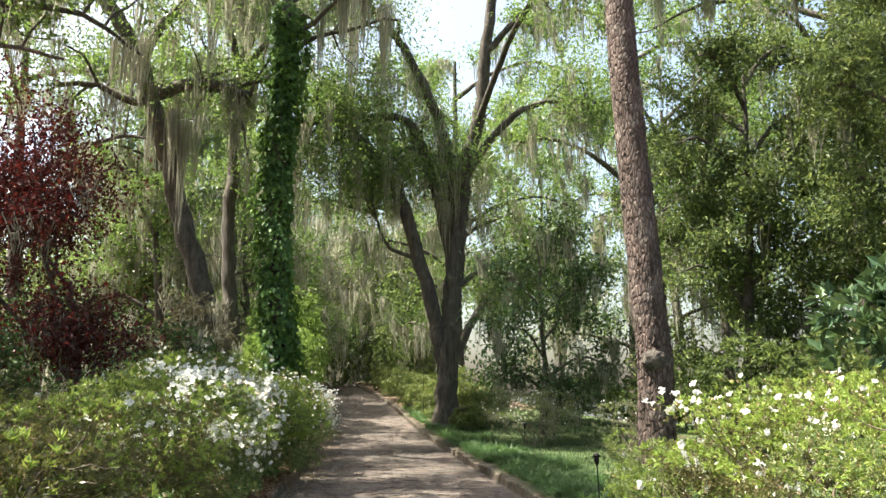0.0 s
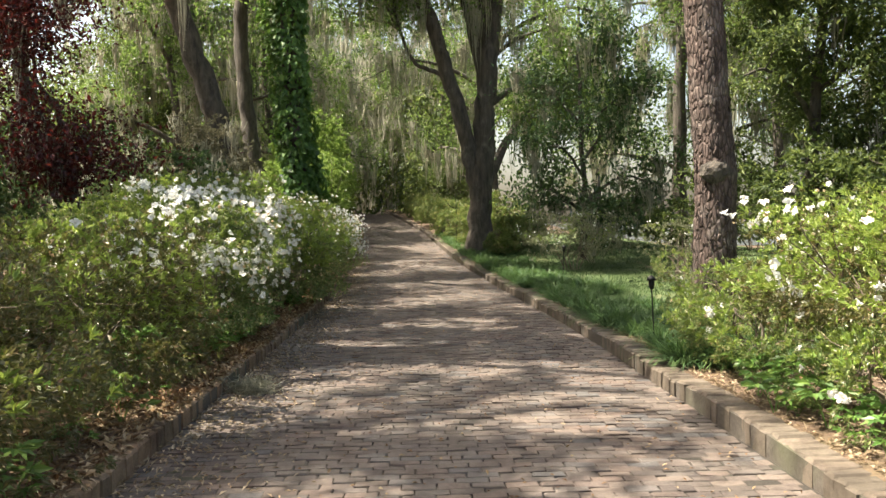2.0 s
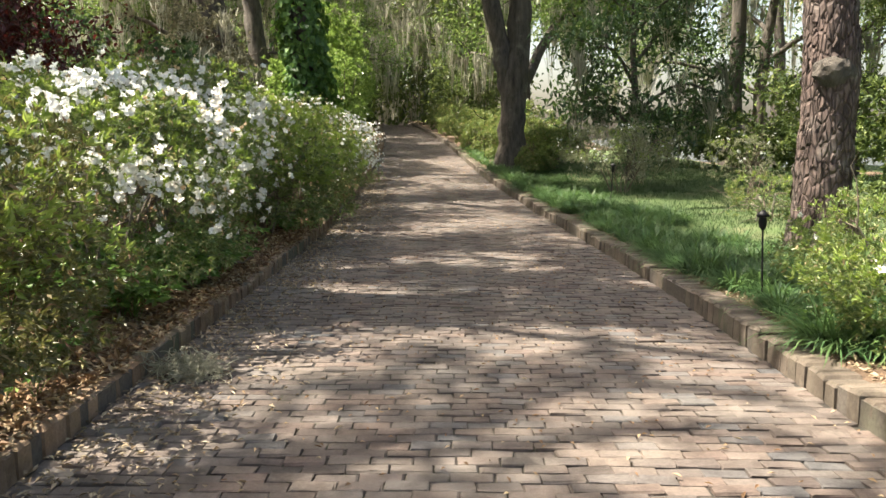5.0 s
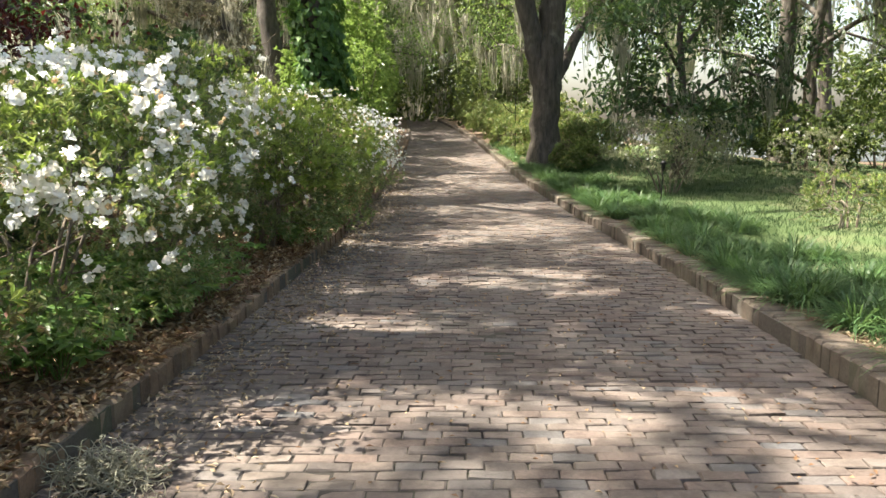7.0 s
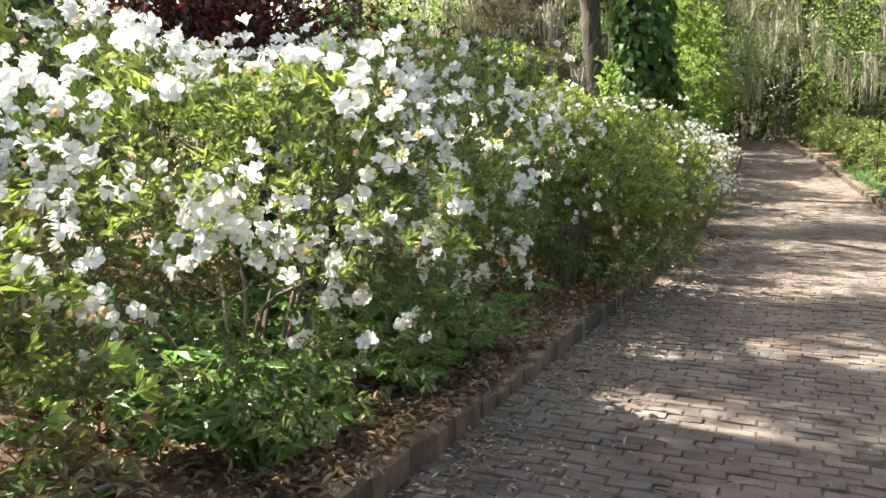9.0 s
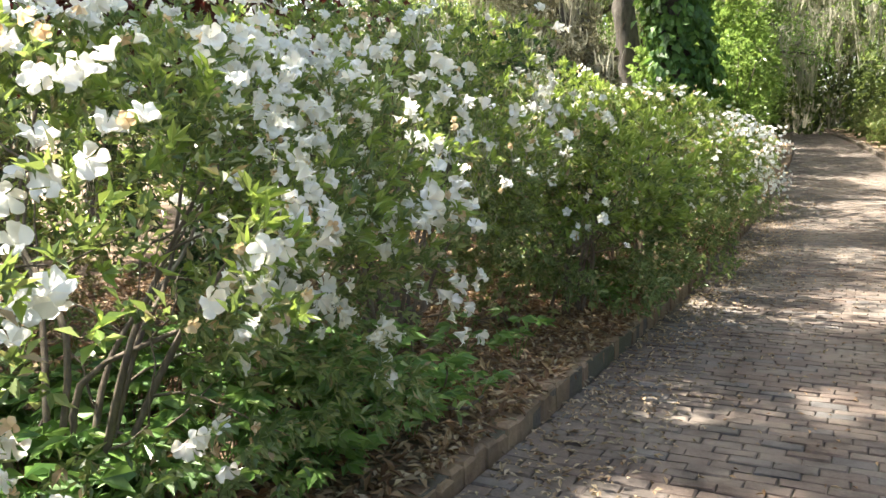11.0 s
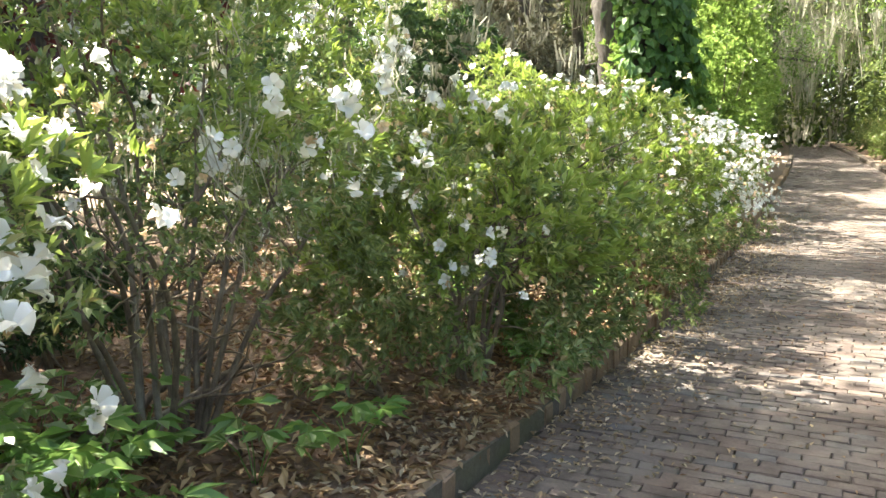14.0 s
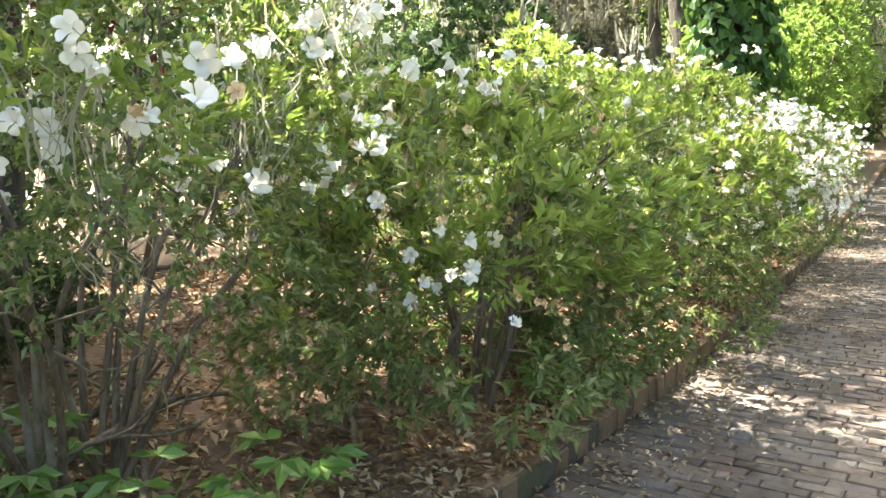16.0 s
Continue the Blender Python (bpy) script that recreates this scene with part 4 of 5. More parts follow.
def shrub(name, x, y, rx, ry, h, label, leaf, n, length, width, low=0.0, stems=5, moss=0, group="", inner=0.55):
    root = empty(name, (x, y, float(ground_z(x, y))), label, "shrub", group)
    shrub_stems(root, stems, rx, ry, h, M_STEM, 0.02)
    t, w = dome_tips(n, rx, ry, h, low, inner, x + y * 2, 4.5, 2.3)
    stuff_part("leaves", mesh_from("leaves", *whorls(t, w, 7, length, width, 1.3), leaf), root)
    if moss:
        a = t[rng.integers(0, len(t), moss)]
        stuff_part("moss", mesh_from("moss", *moss_arrays(a, 26, 0.7), M_MOSS), root)
    return root


for sx, sy, rx, ry, h in ((-2.9, 23.2, 1.2, 1.3, 2.9), (-3.1, 25.8, 1.2, 1.4, 4.2), (-3.3, 28.6, 1.3, 1.5, 4.6), (-3.7, 31.5, 1.4, 1.6, 3.9), (-4.1, 34.5, 1.4, 1.7, 3.6), (-4.5, 38, 1.3, 1.8, 3.2), (-5.2, 42, 1.4, 1.9, 3.0), (-5.9, 47, 1.4, 1.9, 3.0)):
    shrub("leafy_shrub", sx, sy, rx, ry, h, "bright yellow-green leafy shrub overhanging the drive", M_BRIGHT, 2000, 0.11, 0.055, group="bright shrubs")
for sx, sy, rx, ry, h in ((-6.4, 10.5, 1.6, 1.6, 2.7), (-6.6, 15.6, 1.7, 1.6, 3.2), (-4.6, 18.6, 1.3, 1.2, 2.7), (-8.2, 12.8, 1.7, 1.7, 3.2), (-7.4, 19.5, 1.8, 1.6, 3.6), (-7.6, 6.5, 1.8, 1.9, 3.0), (-8.8, 23.5, 1.9, 1.9, 3.4), (-7, 27.5, 1.7, 1.7, 3.0)):
    shrub("camellia_shrub", sx, sy, rx, ry, h, "dark green camellia shrub in deep shade", M_DARK_LEAF, 1500, 0.11, 0.055, moss=16, group="dark shrubs")
shrub("vine_thicket", -4.5, 19.8, 1.15, 0.9, 3.5, "greyish tangle of vines climbing a tree base", M_VINE, 3600, 0.07, 0.035, moss=60)
for sx, sy, rx, ry, h in ((2.1, 28.6, 0.8, 0.9, 1.1), (1.75, 30.8, 0.9, 1.0, 1.2), (1.6, 33.2, 1.0, 1.0, 1.4), (2.9, 31, 1.0, 1.0, 1.6), (1.3, 36, 0.9, 1.1, 1.3), (0.9, 39.5, 0.9, 1.1, 1.3), (0.6, 43, 0.9, 1.2, 1.4), (0.3, 47, 0.9, 1.2, 1.5), (2.5, 24.3, 0.5, 0.6, 0.7), (3.2, 26.6, 0.8, 0.8, 1.0), (2.6, 29.9, 0.9, 0.9, 1.2)):
    shrub("border_shrub", sx, sy, rx, ry, h, "low mid-green shrub along the upper drive", M_AZALEA, 1100, 0.1, 0.042, group="border shrubs")
for sx, sy, rx, ry, h in ((-8.5, 38, 2.2, 2.0, 3.6), (-7.0, 41.5, 2.0, 2.0, 3.0), (2.6, 46.5, 2.0, 1.8, 4.2), (1.6, 51.5, 2.0, 1.8, 4.4), (-8.0, 53, 2.0, 1.8, 4.4), (-5.6, 62.5, 2.6, 1.6, 5.0), (-2.2, 63.5, 2.4, 1.6, 5.4), (-7.5, 43, 2.4, 2.0, 5.0), (-11.5, 36.5, 2.4, 2.0, 4.5), (-11.5, 31, 2.2, 2.2, 3.4), (-10.5, 19.5, 2.2, 2.2, 3.6), (-12.5, 26, 2.4, 2.2, 3.8)):
    shrub("thicket_shrub", sx, sy, rx, ry, h, "mid-green thicket shrub closing the wood edge", M_WOOD_LEAF, 1300, 0.17, 0.08, moss=20, group="thicket shrubs")
for sx, sy, rx, ry, h in ((8.2, 26, 1.4, 1.4, 1.6), (10.8, 27.5, 1.6, 1.5, 1.8), (6.6, 28.5, 1.4, 1.3, 1.5), (13, 25, 1.5, 1.5, 1.8), (7.8, 13.2, 1.3, 1.4, 2.4), (9.0, 9.6, 1.5, 1.6, 2.6), (7.7, 16.4, 1.3, 1.3, 2.6), (9.3, 12.6, 1.6, 1.6, 3.6), (9.7, 18.2, 1.8, 1.6, 3.6), (15, 19, 1.8, 1.8, 2.2)):
    shrub("understory_shrub", sx, sy, rx, ry, h, "dark shrub at the far edge of the lawn", M_WOOD_LEAF, 1000, 0.13, 0.06, group="lawn edge shrubs")
shrub("dark_shrub", -4.35, 13.1, 0.5, 0.5, 0.85, "small dark blue-green shrub behind the azaleas", M_DARK_LEAF, 900, 0.06, 0.025, stems=4)
shrub("magnolia_shrub", 6.6, 9.6, 1.2, 1.1, 3.0, "large-leaved grey-green magnolia shrub above the azaleas", M_MAGNOLIA, 330, 0.24, 0.1, low=1.3, stems=4)


# ---- low plants ----
def lobed_plant():
    pieces = []
    for k in range(7):
        a = k * 0.9 + rng.uniform(-0.3, 0.3)
        h = rng.uniform(0.1, 0.24)
        c = np.array([math.cos(a), math.sin(a), 0]) * rng.uniform(0.06, 0.17) + np.array([0, 0, h])
        for j in range(7):
            b = a + (j - 3) * 0.5
            pieces.append(leaf_arrays(c[None], np.array([[math.cos(b), math.sin(b), rng.uniform(-0.25, 0.15)]]), 0.1 - 0.009 * abs(j - 3), 0.036, 0.12))
    return mesh_from("leaves", *merge(pieces), M_LOW)


def place_low_plants():
    protos = []
    for _ in range(4):
        root = empty("ground_plant", (0, 0, 0), "low bright green lobed-leaf plant in leaf litter", "plant", "ground plants")
        part("leaves", lobed_plant(), root)
        for a in (0.3, 1.7, 2.9, 4.2, 5.4):
            part("stalk", mesh_from("stalk", *tube_arrays(np.array([(0, 0, -0.02), (0.05 * math.cos(a), 0.05 * math.sin(a), 0.1), (0.12 * math.cos(a), 0.12 * math.sin(a), 0.18)]), [0.003, 0.0025, 0.002], 4), M_LOW), root)
        protos.append(root)
    used = set()
    for k in range(275):
        y = rng.uniform(4, 17)
        x = -1.8 - rng.uniform(0, 1) ** 1.6 * 1.7
        if k % 5 == 0:
            y = rng.uniform(9.5, 15.5)
        if k % 9 == 0:
            x, y = 2.42 + rng.uniform(0, 0.6), rng.uniform(4.5, 9)
        if 11.4 < y < 14.4 and -3.4 < x < -1.8 and k % 4 and k < 200:
            continue
        if k >= 200:
            x, y = -1.9 - rng.uniform(0, 1.35), rng.uniform(9.3, 12.4)
        i = k % 4
        size = rng.uniform(0.6, 1.35) + (0.25 if k >= 200 else 0)
        m = pose(x, y, float(ground_z(x, y)), 0, 0, rng.uniform(0, 360)) @ Matrix.Scale(size, 4)
        if i in used:
            copy_thing(protos[i], m).scale = (size, size, size)
        else:
            protos[i].matrix_basis = m
            used.add(i)


place_low_plants()

# unseen oak, added so that its limbs reach over the drive and shade it
make_tree("overhanging_oak_tree", (-8.6, 12.2, 0), "unseen broad oak with leafy limbs added to shade the drive", "tree", [
    ([(-8.6, 12.2, -0.1), (-8.5, 12.2, 2.5), (-8.3, 12.2, 5), (-8.2, 12.3, 7.2), (-8.6, 12.4, 9), (-9.2, 12.5, 10.5)], 0.34, 0.14),
    ([(-8.25, 12.25, 6.3), (-6.8, 12.3, 8), (-5.2, 12.2, 9), (-3.6, 12.0, 9.3), (-2.2, 11.7, 9.2)], 0.2, 0.06),
    ([(-8.2, 12.3, 6.8), (-7.2, 13.2, 8.4), (-5.6, 13.9, 9.2), (-4.0, 14.0, 9.5), (-2.8, 13.8, 9.5)], 0.16, 0.05),
    ([(-8.25, 12.25, 6.6), (-6.5, 11.3, 8.3), (-5.0, 10.9, 9.0), (-3.6, 10.8, 9.2), (-2.7, 10.7, 9.2)], 0.16, 0.05),
], M_BARK, M_OAK_LEAF, per=110, leaf_size=(0.13, 0.065), side=11, side_len=1.5, moss=50, moss_len=0.7, spread=0.34, start=0.3, strands=20)


# ---- gaps cut in the canopy leaves to let sun patches onto drive and beds ----
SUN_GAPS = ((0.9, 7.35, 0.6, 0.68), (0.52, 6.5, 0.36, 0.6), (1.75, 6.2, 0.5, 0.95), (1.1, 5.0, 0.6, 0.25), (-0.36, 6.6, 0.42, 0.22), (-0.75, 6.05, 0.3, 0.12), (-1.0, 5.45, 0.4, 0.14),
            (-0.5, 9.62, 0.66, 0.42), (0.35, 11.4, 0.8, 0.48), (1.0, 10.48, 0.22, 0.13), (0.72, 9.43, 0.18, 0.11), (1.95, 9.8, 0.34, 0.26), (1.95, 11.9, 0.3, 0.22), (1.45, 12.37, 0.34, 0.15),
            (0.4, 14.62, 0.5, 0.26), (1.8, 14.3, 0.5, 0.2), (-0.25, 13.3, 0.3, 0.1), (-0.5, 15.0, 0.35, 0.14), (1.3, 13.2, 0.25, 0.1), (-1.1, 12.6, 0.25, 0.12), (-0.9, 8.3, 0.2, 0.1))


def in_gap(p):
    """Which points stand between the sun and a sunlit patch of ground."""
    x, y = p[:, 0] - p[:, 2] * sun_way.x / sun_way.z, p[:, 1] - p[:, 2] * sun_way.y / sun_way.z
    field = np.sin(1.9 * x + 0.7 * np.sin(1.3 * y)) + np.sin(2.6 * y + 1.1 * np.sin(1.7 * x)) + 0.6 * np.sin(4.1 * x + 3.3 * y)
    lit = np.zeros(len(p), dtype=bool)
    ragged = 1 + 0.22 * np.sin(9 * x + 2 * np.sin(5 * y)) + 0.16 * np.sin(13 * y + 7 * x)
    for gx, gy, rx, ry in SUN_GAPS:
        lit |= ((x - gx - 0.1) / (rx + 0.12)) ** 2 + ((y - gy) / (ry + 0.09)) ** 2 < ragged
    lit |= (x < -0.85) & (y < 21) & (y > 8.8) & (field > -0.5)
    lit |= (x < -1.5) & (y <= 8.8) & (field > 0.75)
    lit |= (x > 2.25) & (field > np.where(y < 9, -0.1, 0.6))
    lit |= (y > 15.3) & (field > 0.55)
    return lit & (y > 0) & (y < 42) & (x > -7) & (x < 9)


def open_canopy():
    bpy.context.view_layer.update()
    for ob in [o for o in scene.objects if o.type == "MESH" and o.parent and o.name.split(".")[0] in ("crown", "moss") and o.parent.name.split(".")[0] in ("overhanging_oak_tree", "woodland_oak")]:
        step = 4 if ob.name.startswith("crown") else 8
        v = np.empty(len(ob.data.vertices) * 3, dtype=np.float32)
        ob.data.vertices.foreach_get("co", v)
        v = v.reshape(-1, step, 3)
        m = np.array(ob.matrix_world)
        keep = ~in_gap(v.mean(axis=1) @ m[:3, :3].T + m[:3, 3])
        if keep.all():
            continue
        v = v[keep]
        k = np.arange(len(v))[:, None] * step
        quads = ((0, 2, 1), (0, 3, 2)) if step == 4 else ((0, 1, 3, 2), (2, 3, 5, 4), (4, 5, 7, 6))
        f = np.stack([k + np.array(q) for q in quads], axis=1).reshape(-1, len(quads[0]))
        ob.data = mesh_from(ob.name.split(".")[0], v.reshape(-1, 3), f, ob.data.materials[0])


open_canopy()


def place_lilyturf():
    protos = []
    for _ in range(3):
        n = 150
        a = rng.uniform(0, 2 * math.pi, n)
        lean = rng.uniform(0.45, 1.4, n)
        length = rng.uniform(0.15, 0.3, n)
        out = np.stack([np.cos(a), np.sin(a), np.zeros(n)], axis=1)
        side = np.stack([-np.sin(a), np.cos(a), np.zeros(n)], axis=1) * 0.0045
        b = out * rng.uniform(0, 0.07, n)[:, None]
        rows = []
        for u, w in ((0, 0.8), (0.4, 1.0), (0.75, 0.8), (1.0, 0.15)):
            c = b + out * (length * lean * u)[:, None] + np.array([0, 0, 1]) * (length * (u * 1.1 - lean * 0.75 * u * u))[:, None]
            rows += [c - side * w, c + side * w]
        v = np.stack(rows, axis=1).reshape(-1, 3)
        k = np.arange(n)[:, None] * 8
        f = np.stack([k + np.array([0, 1, 3, 2]), k + np.array([2, 3, 5, 4]), k + np.array([4, 5, 7, 6])], axis=1).reshape(-1, 4)
        protos.append(tagged(new("lilyturf_clump", mesh_from("lilyturf_clump", v, f, M_LILY)), "arching grass-like lilyturf clump along the kerb", "plant", "lilyturf clumps"))
    used = set()
    for k in range(300):
        y = 8.4 + 25 * rng.uniform(0, 1) ** 1.5
        x = float(edge_right(y)) + 0.28 + rng.uniform(0, 1) ** 1.4 * 1.25
        i = k % 3
        size = rng.uniform(0.85, 1.35)
        m = pose(x, y, float(ground_z(x, y)) - 0.01, 0, 0, rng.uniform(0, 360)) @ Matrix.Scale(size, 4)
        if i in used:
            copy_thing(protos[i], m).scale = (size, size, size)
        else:
            protos[i].matrix_basis = m
            used.add(i)


place_lilyturf()


# ---- path lights and a post ----
def path_light(x, y, turn):
    root = empty("path_light", (x, y, float(ground_z(x, y))), "small black iron path light on a stake", "lamp", "path lights")
    part("stake", mesh_from("stake", *tube_arrays([(0, 0, -0.05), (0.005, 0, 0.25), (0.01, 0, 0.56)], [0.009, 0.008, 0.008], 8), M_IRON, True), root)
    part("head", mesh_from("head", *tube_arrays([(0.01, 0, 0.54), (0.01, 0, 0.57), (0.01, 0, 0.6), (0.01, 0, 0.64)], [0.01, 0.028, 0.032, 0.03], 12), M_IRON, True), root)
    part("cap", mesh_from("cap", *tube_arrays([(0.01, 0, 0.64), (0.01, 0, 0.65), (0.01, 0, 0.68), (0.01, 0, 0.7)], [0.03, 0.055, 0.035, 0.003], 12), M_IRON, True), root)
    root.rotation_euler = (0, 0.04, turn)


path_light(3.05, 18.3, 0.4)
path_light(2.62, 10.2, 2.0)
_post = tagged(new("iron_post", mesh_from("iron_post", *merge([tube_arrays([(0, 0, -0.1), (0.01, 0, 0.8), (0.0, 0, 1.7)], [0.012, 0.011, 0.01], 8), tube_arrays([(0, 0, 1.2), (-0.2, 0, 1.3), (-0.35, 0, 1.5)], [0.012, 0.01, 0.008], 6)]), M_IRON, True)), "thin dark post beside the drive", "post")
_post.location = (1.33, 28.6, float(ground_z(1.33, 28.6)))


# ---- moss tuft and fallen leaves ----
def moss_tuft():
    n = 420
    pieces = []
    for _ in range(n):
        s = rng.normal(0, 1, 3) * np.array([0.09, 0.07, 0.0]) + np.array([0, 0, rng.uniform(0.004, 0.09)])
        line = twig_line(s, rng.normal(size=3) * np.array([1, 1, 0.25]), rng.uniform(0.08, 0.2), 1.2, 5)
        line[:, 2] = np.clip(line[:, 2], 0.003, 0.14)
        pieces.append(tube_arrays(line, np.full(len(line), 0.0024), 3))
    ob = tagged(new("moss_tuft", mesh_from("moss_tuft", *merge(pieces), M_MOSS)), "fallen grey Spanish moss tuft lying on bricks", "moss")
    ob.location = (-1.32, 8.46, 0.0)


moss_tuft()


def scatter(name, label, n, xs, ys, mat, size, on_path, up=0.25):
    b = np.stack([xs, ys, (rise(ys) + 0.006) if on_path else ground_z(xs, ys) + 0.008], axis=1)
    b[:, 2] += rng.uniform(0, 0.012, n)
    w = rng.normal(size=(n, 3)) * np.array([1, 1, up])
    v, f = leaf_arrays(b, w, rng.uniform(0.6, 1.4, n) * size, rng.uniform(0.7, 1.3, n) * size * 0.42, 0.25, normal=np.array([0, 0, 2.5]))
    tagged(new(name, mesh_from(name, v, f, mat)), label, "leaves", kind="stuff")


_n = 44000
_y = 3 + 21 * rng.beta(1.6, 1.9, _n)
scatter("leaf_litter", "brown fallen leaves covering the planting bed", _n, edge_left(_y) - 0.06 - rng.uniform(0, 1, _n) ** 1.35 * 5, _y, M_LITTER, 0.065, False, 0.5)
_n = 6500
_y = rng.uniform(3, 26, _n)
scatter("kerb_litter", "dry leaves and petals gathered along the kerb", _n, edge_left(_y) + np.abs(rng.normal(0, 0.36, _n)) + 0.01, _y, M_PALE_LITTER, 0.04, True, 0.35)
_n = 3600
_y = rng.uniform(4, 20, _n)
scatter("bed_petals", "pale petals and leaves dropped along the bed edge", _n, edge_left(_y) - 0.01 - np.abs(rng.normal(0, 0.33, _n)), _y, M_PALE_LITTER, 0.05, False, 0.4)
_n = 2600
_y = rng.uniform(3, 30, _n)
scatter("scattered_leaves", "small dry leaves scattered over the bricks", _n, edge_left(_y) + rng.uniform(0.02, 0.98, _n) * (edge_right(_y) - edge_left(_y)), _y, M_LITTER, 0.035, True, 0.3)
_n = 5000
_y = rng.uniform(3, 14, _n)
scatter("border_litter", "tan fallen leaves beside the lawn kerb", _n, edge_right(_y) + 0.24 + rng.uniform(0, 1, _n) ** 1.5 * 1.3, _y, M_PALE_LITTER, 0.045, False, 0.4)


def fallen_branch(x, y, turn, length, thick):
    z = float(ground_z(x, y))
    root = empty("fallen_branch", (x, y, z), "bare grey fallen branch lying on leaf litter", "branch", "fallen branches")
    line = twig_line((0, 0, 0.04), (1, 0, 0.02), length, 0.35, 9)
    line[:, 2] = np.clip(np.abs(line[:, 2]), 0.02, 0.2)
    part("limb", mesh_from("limb", *tube_arrays(line, np.linspace(thick, thick * 0.4, len(line)), 8, 0.08), M_STEM, True), root)
    for _ in range(4):
        i = int(rng.integers(2, 9))
        t = twig_line(line[i], (rng.uniform(0.2, 1), rng.choice([-1, 1]) * rng.uniform(0.3, 1), rng.uniform(0.1, 0.7)), length * 0.4, 0.5, 6)
        part("twig", mesh_from("twig", *tube_arrays(t, np.linspace(thick * 0.45, thick * 0.15, len(t)), 6), M_STEM, True), root)
    root.rotation_euler = (0, 0, turn)


for _b in ((-3.05, 12.3, 1.2, 0.8, 0.03), (-2.35, 12.5, 2.5, 1.0, 0.018), (-2.5, 11.8, 1.9, 0.8, 0.014), (-2.7, 12.2, 1.4, 1.1, 0.022), (-2.1, 13.3, 2.9, 0.9, 0.015), (-2.5, 11.4, 0.2, 0.9, 0.02), (-2.3, 8.9, 1.9, 0.9, 0.015)):
    fallen_branch(*_b)


# ---- kerbs and paving bricks ----
def brick_arrays(lx, ly, h, chamfer=0.006):
    """A brick with a chamfered top; its top lies at z 0."""
    a, b = lx / 2, ly / 2
    c = chamfer
    v = [(-a, -b, -h), (a, -b, -h), (a, b, -h), (-a, b, -h), (-a, -b, -c), (a, -b, -c), (a, b, -c), (-a, b, -c),
         (-a + c, -b + c, 0), (a - c, -b + c, 0), (a - c, b - c, 0), (-a + c, b - c, 0)]
    f = [(8, 9, 10, 11)] + [(i, (i + 1) % 4, 4 + (i + 1) % 4, 4 + i) for i in range(4)] + [(4 + i, 4 + (i + 1) % 4, 8 + (i + 1) % 4, 8 + i) for i in range(4)]
    return np.array(v, dtype=float), np.array(f)


def worn(v, amount):
    w = v.copy()
    w[8:] += rng.normal(0, amount, (4, 3)) * np.array([1, 1, 0.6])
    w[4:8] += rng.normal(0, amount, (4, 3)) * np.array([0.7, 0.7, 1.0])
    return w


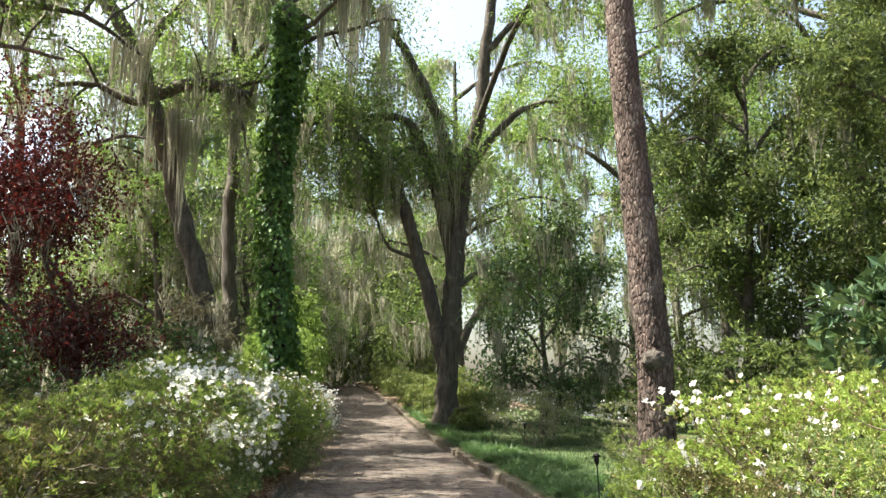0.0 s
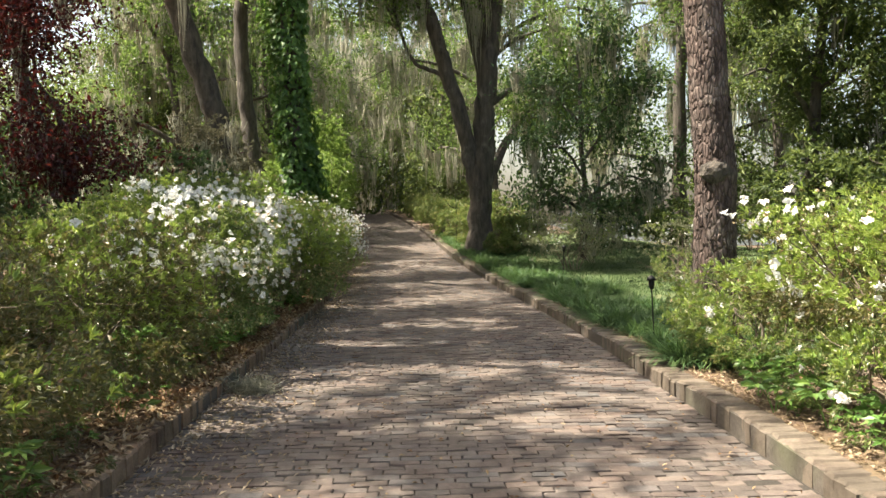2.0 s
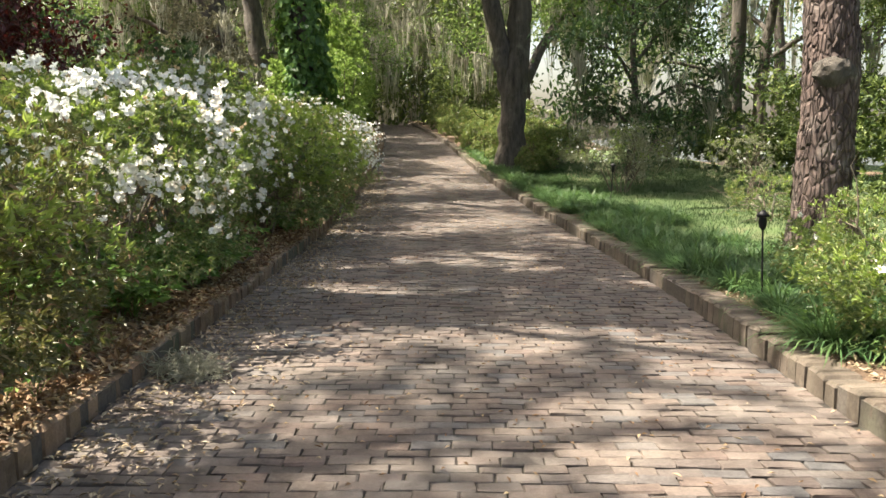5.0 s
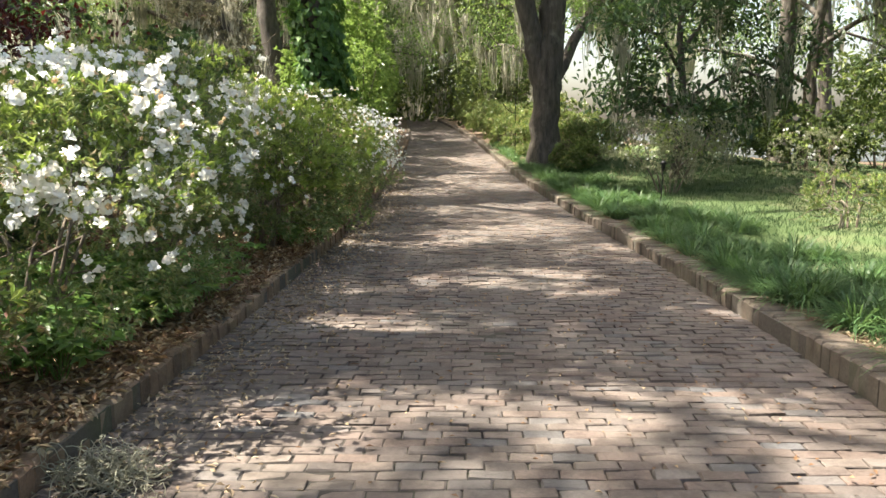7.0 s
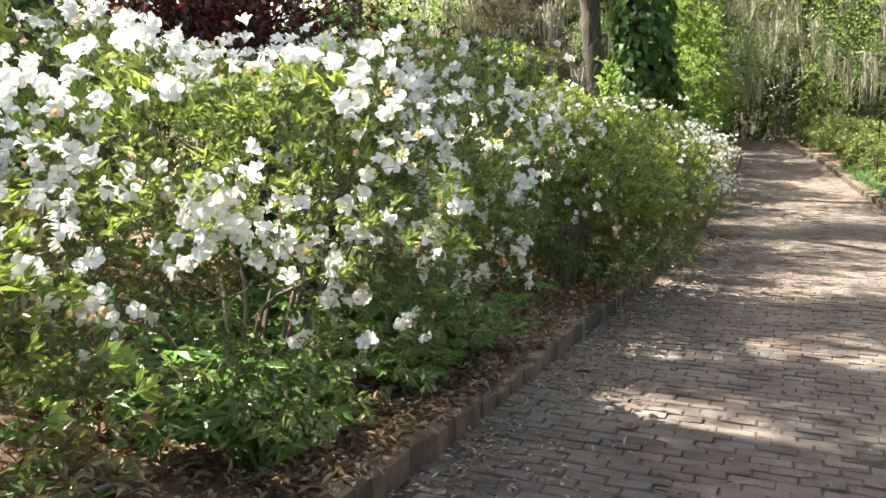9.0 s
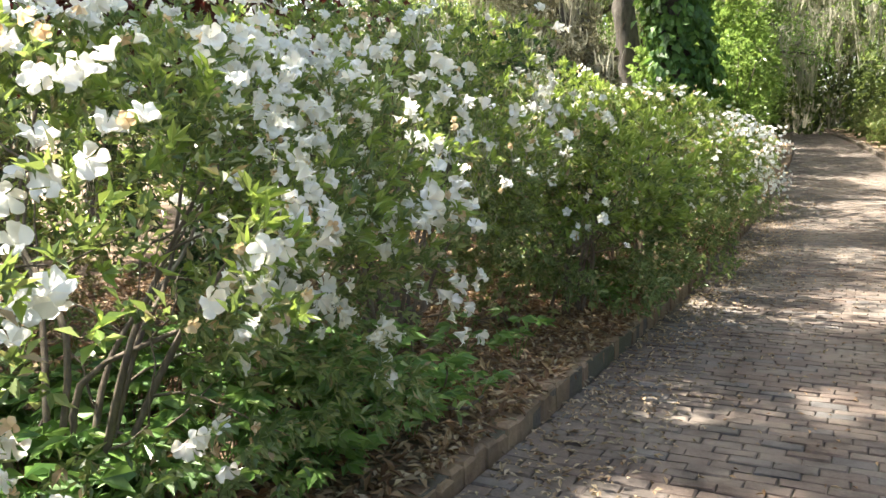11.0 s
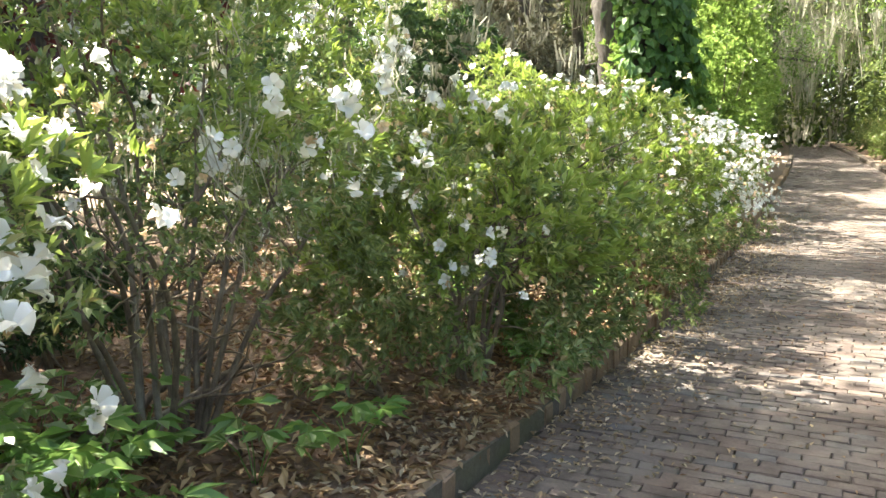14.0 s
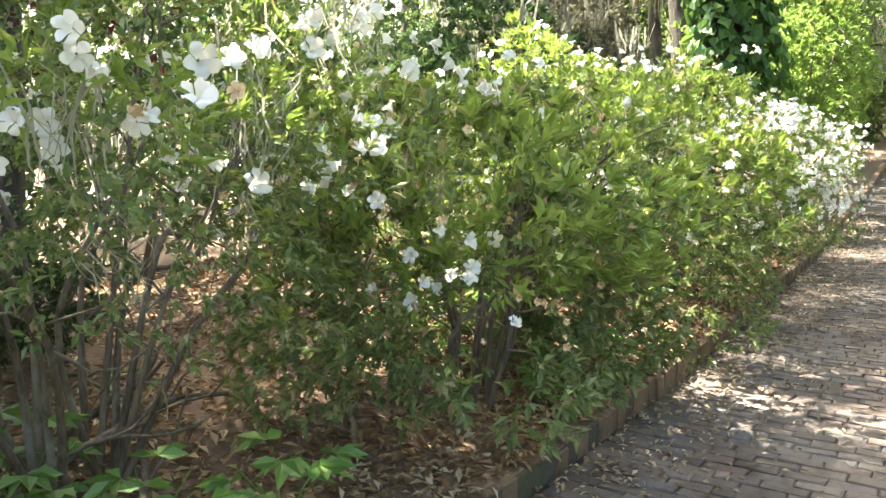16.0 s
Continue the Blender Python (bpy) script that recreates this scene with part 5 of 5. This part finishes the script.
def build_kerb(edge, name, label, sign, width, height, mat):
    root = tagged(empty(name, (0, 0, 0), label, "kerb"), kind="structure")
    v0, f0 = brick_arrays(width, 0.1115, height + 0.1, 0.018)
    meshes = [mesh_from("brick", worn(v0, 0.0032), f0, mat) for _ in range(6)]
    rest, y, count = [], -3.0, 0
    while y < 62:
        slope = float(edge(y + 0.05) - edge(y - 0.05)) / 0.1
        x = float(edge(y)) + sign * (width / 2 + 0.008) + rng.normal(0, 0.007) + 0.01 * math.sin(y * 1.3)
        z = float(rise(y)) + height + 0.014 * math.sin(y * 2.1) + rng.normal(0, 0.007)
        m = pose(x, y, z, rng.normal(0, 0.5), rng.normal(0, 1.2), -math.degrees(math.atan(slope)) + rng.normal(0, 0.7))
        if 4.5 < y < 37.7 and count < 295:
            ob = part("brick", meshes[int(rng.integers(0, 6))], root)
            ob.matrix_basis = m
            count += 1
        else:
            v = worn(v0, 0.005) @ np.array(m.to_3x3()).T + np.array(m.translation)
            rest.append((v, f0))
        y += 0.1135 + abs(rng.normal(0, 0.0015))
    ys = np.arange(-3, 62, 0.25)
    core = []
    for y in ys:
        a, b, z = float(edge(y)) + sign * 0.014, float(edge(y)) + sign * (width - 0.01), float(rise(y)) + height - 0.016 + 0.012 * math.sin(y * 2.1)
        core += [(a, y, z - 0.25), (a, y, z), (b, y, z), (b, y, z - 0.25)]
    k = (np.arange(len(ys) - 1) * 4)[:, None]
    part("mortar", mesh_from("mortar", np.array(core), np.concatenate([k + np.array([i, i + 1, i + 5, i + 4]) for i in range(3)]), M_MORTAR), root)
    far = part("far_bricks", mesh_from("far_bricks", *merge(rest), M_KERB_FAR), root)
    tagged(far, kind="stuff")


build_kerb(edge_left, "kerb_left", "mossy brick kerb edging the planting bed", -1, 0.13, 0.118, M_KERB_DARK)
build_kerb(edge_right, "kerb_right", "worn tan brick kerb edging the lawn", 1, 0.22, 0.135, M_KERB)


def build_bricks():
    v0, f0 = brick_arrays(0.178, 0.0845, 0.06, 0.006)
    meshes = [mesh_from("brick", worn(v0, 0.0035), f0, M_BRICK_ONE) for _ in range(8)]
    rest, row, y, count = [], 0, -2.0, 0
    while y < 60:
        l, r = float(edge_left(y)) + 0.005, float(edge_right(y)) - 0.005
        x = l - (0.092 if row % 2 else 0.0) - 0.02 * math.sin(row * 1.7)
        z = float(rise(y))
        pitch = math.degrees(math.atan(float(rise(y + 0.1) - rise(y - 0.1)) / 0.2))
        while x < r - 0.02:
            a, b = max(x, l), min(x + 0.184, r)
            if b - a > 0.05:
                cx = (a + b) / 2
                sag = -0.01 * math.sin(cx * 1.9 + y * 0.7) * math.sin(y * 1.3)
                m = pose(cx, y + 0.02 * math.sin(cx * 1.3 + y * 0.2) + rng.normal(0, 0.002), z + sag + rng.normal(0, 0.0025), pitch + rng.normal(0, 1.4), rng.normal(0, 0.8), rng.normal(0, 1.0))
                if 6.6 < y < 9.0 and b - a > 0.183 and count < 298:
                    ob = part("brick", meshes[int(rng.integers(0, 8))], path)
                    ob.matrix_basis = m
                    count += 1
                else:
                    w = worn(v0, 0.003)
                    w[:, 0] *= (b - a) / 0.184
                    rest.append((w @ np.array(m.to_3x3()).T + np.array(m.translation), f0))
            x += 0.184
        y += 0.0895
        row += 1
    tagged(part("bricks", mesh_from("bricks", *merge(rest), M_BRICK), path), kind="stuff")


build_bricks()
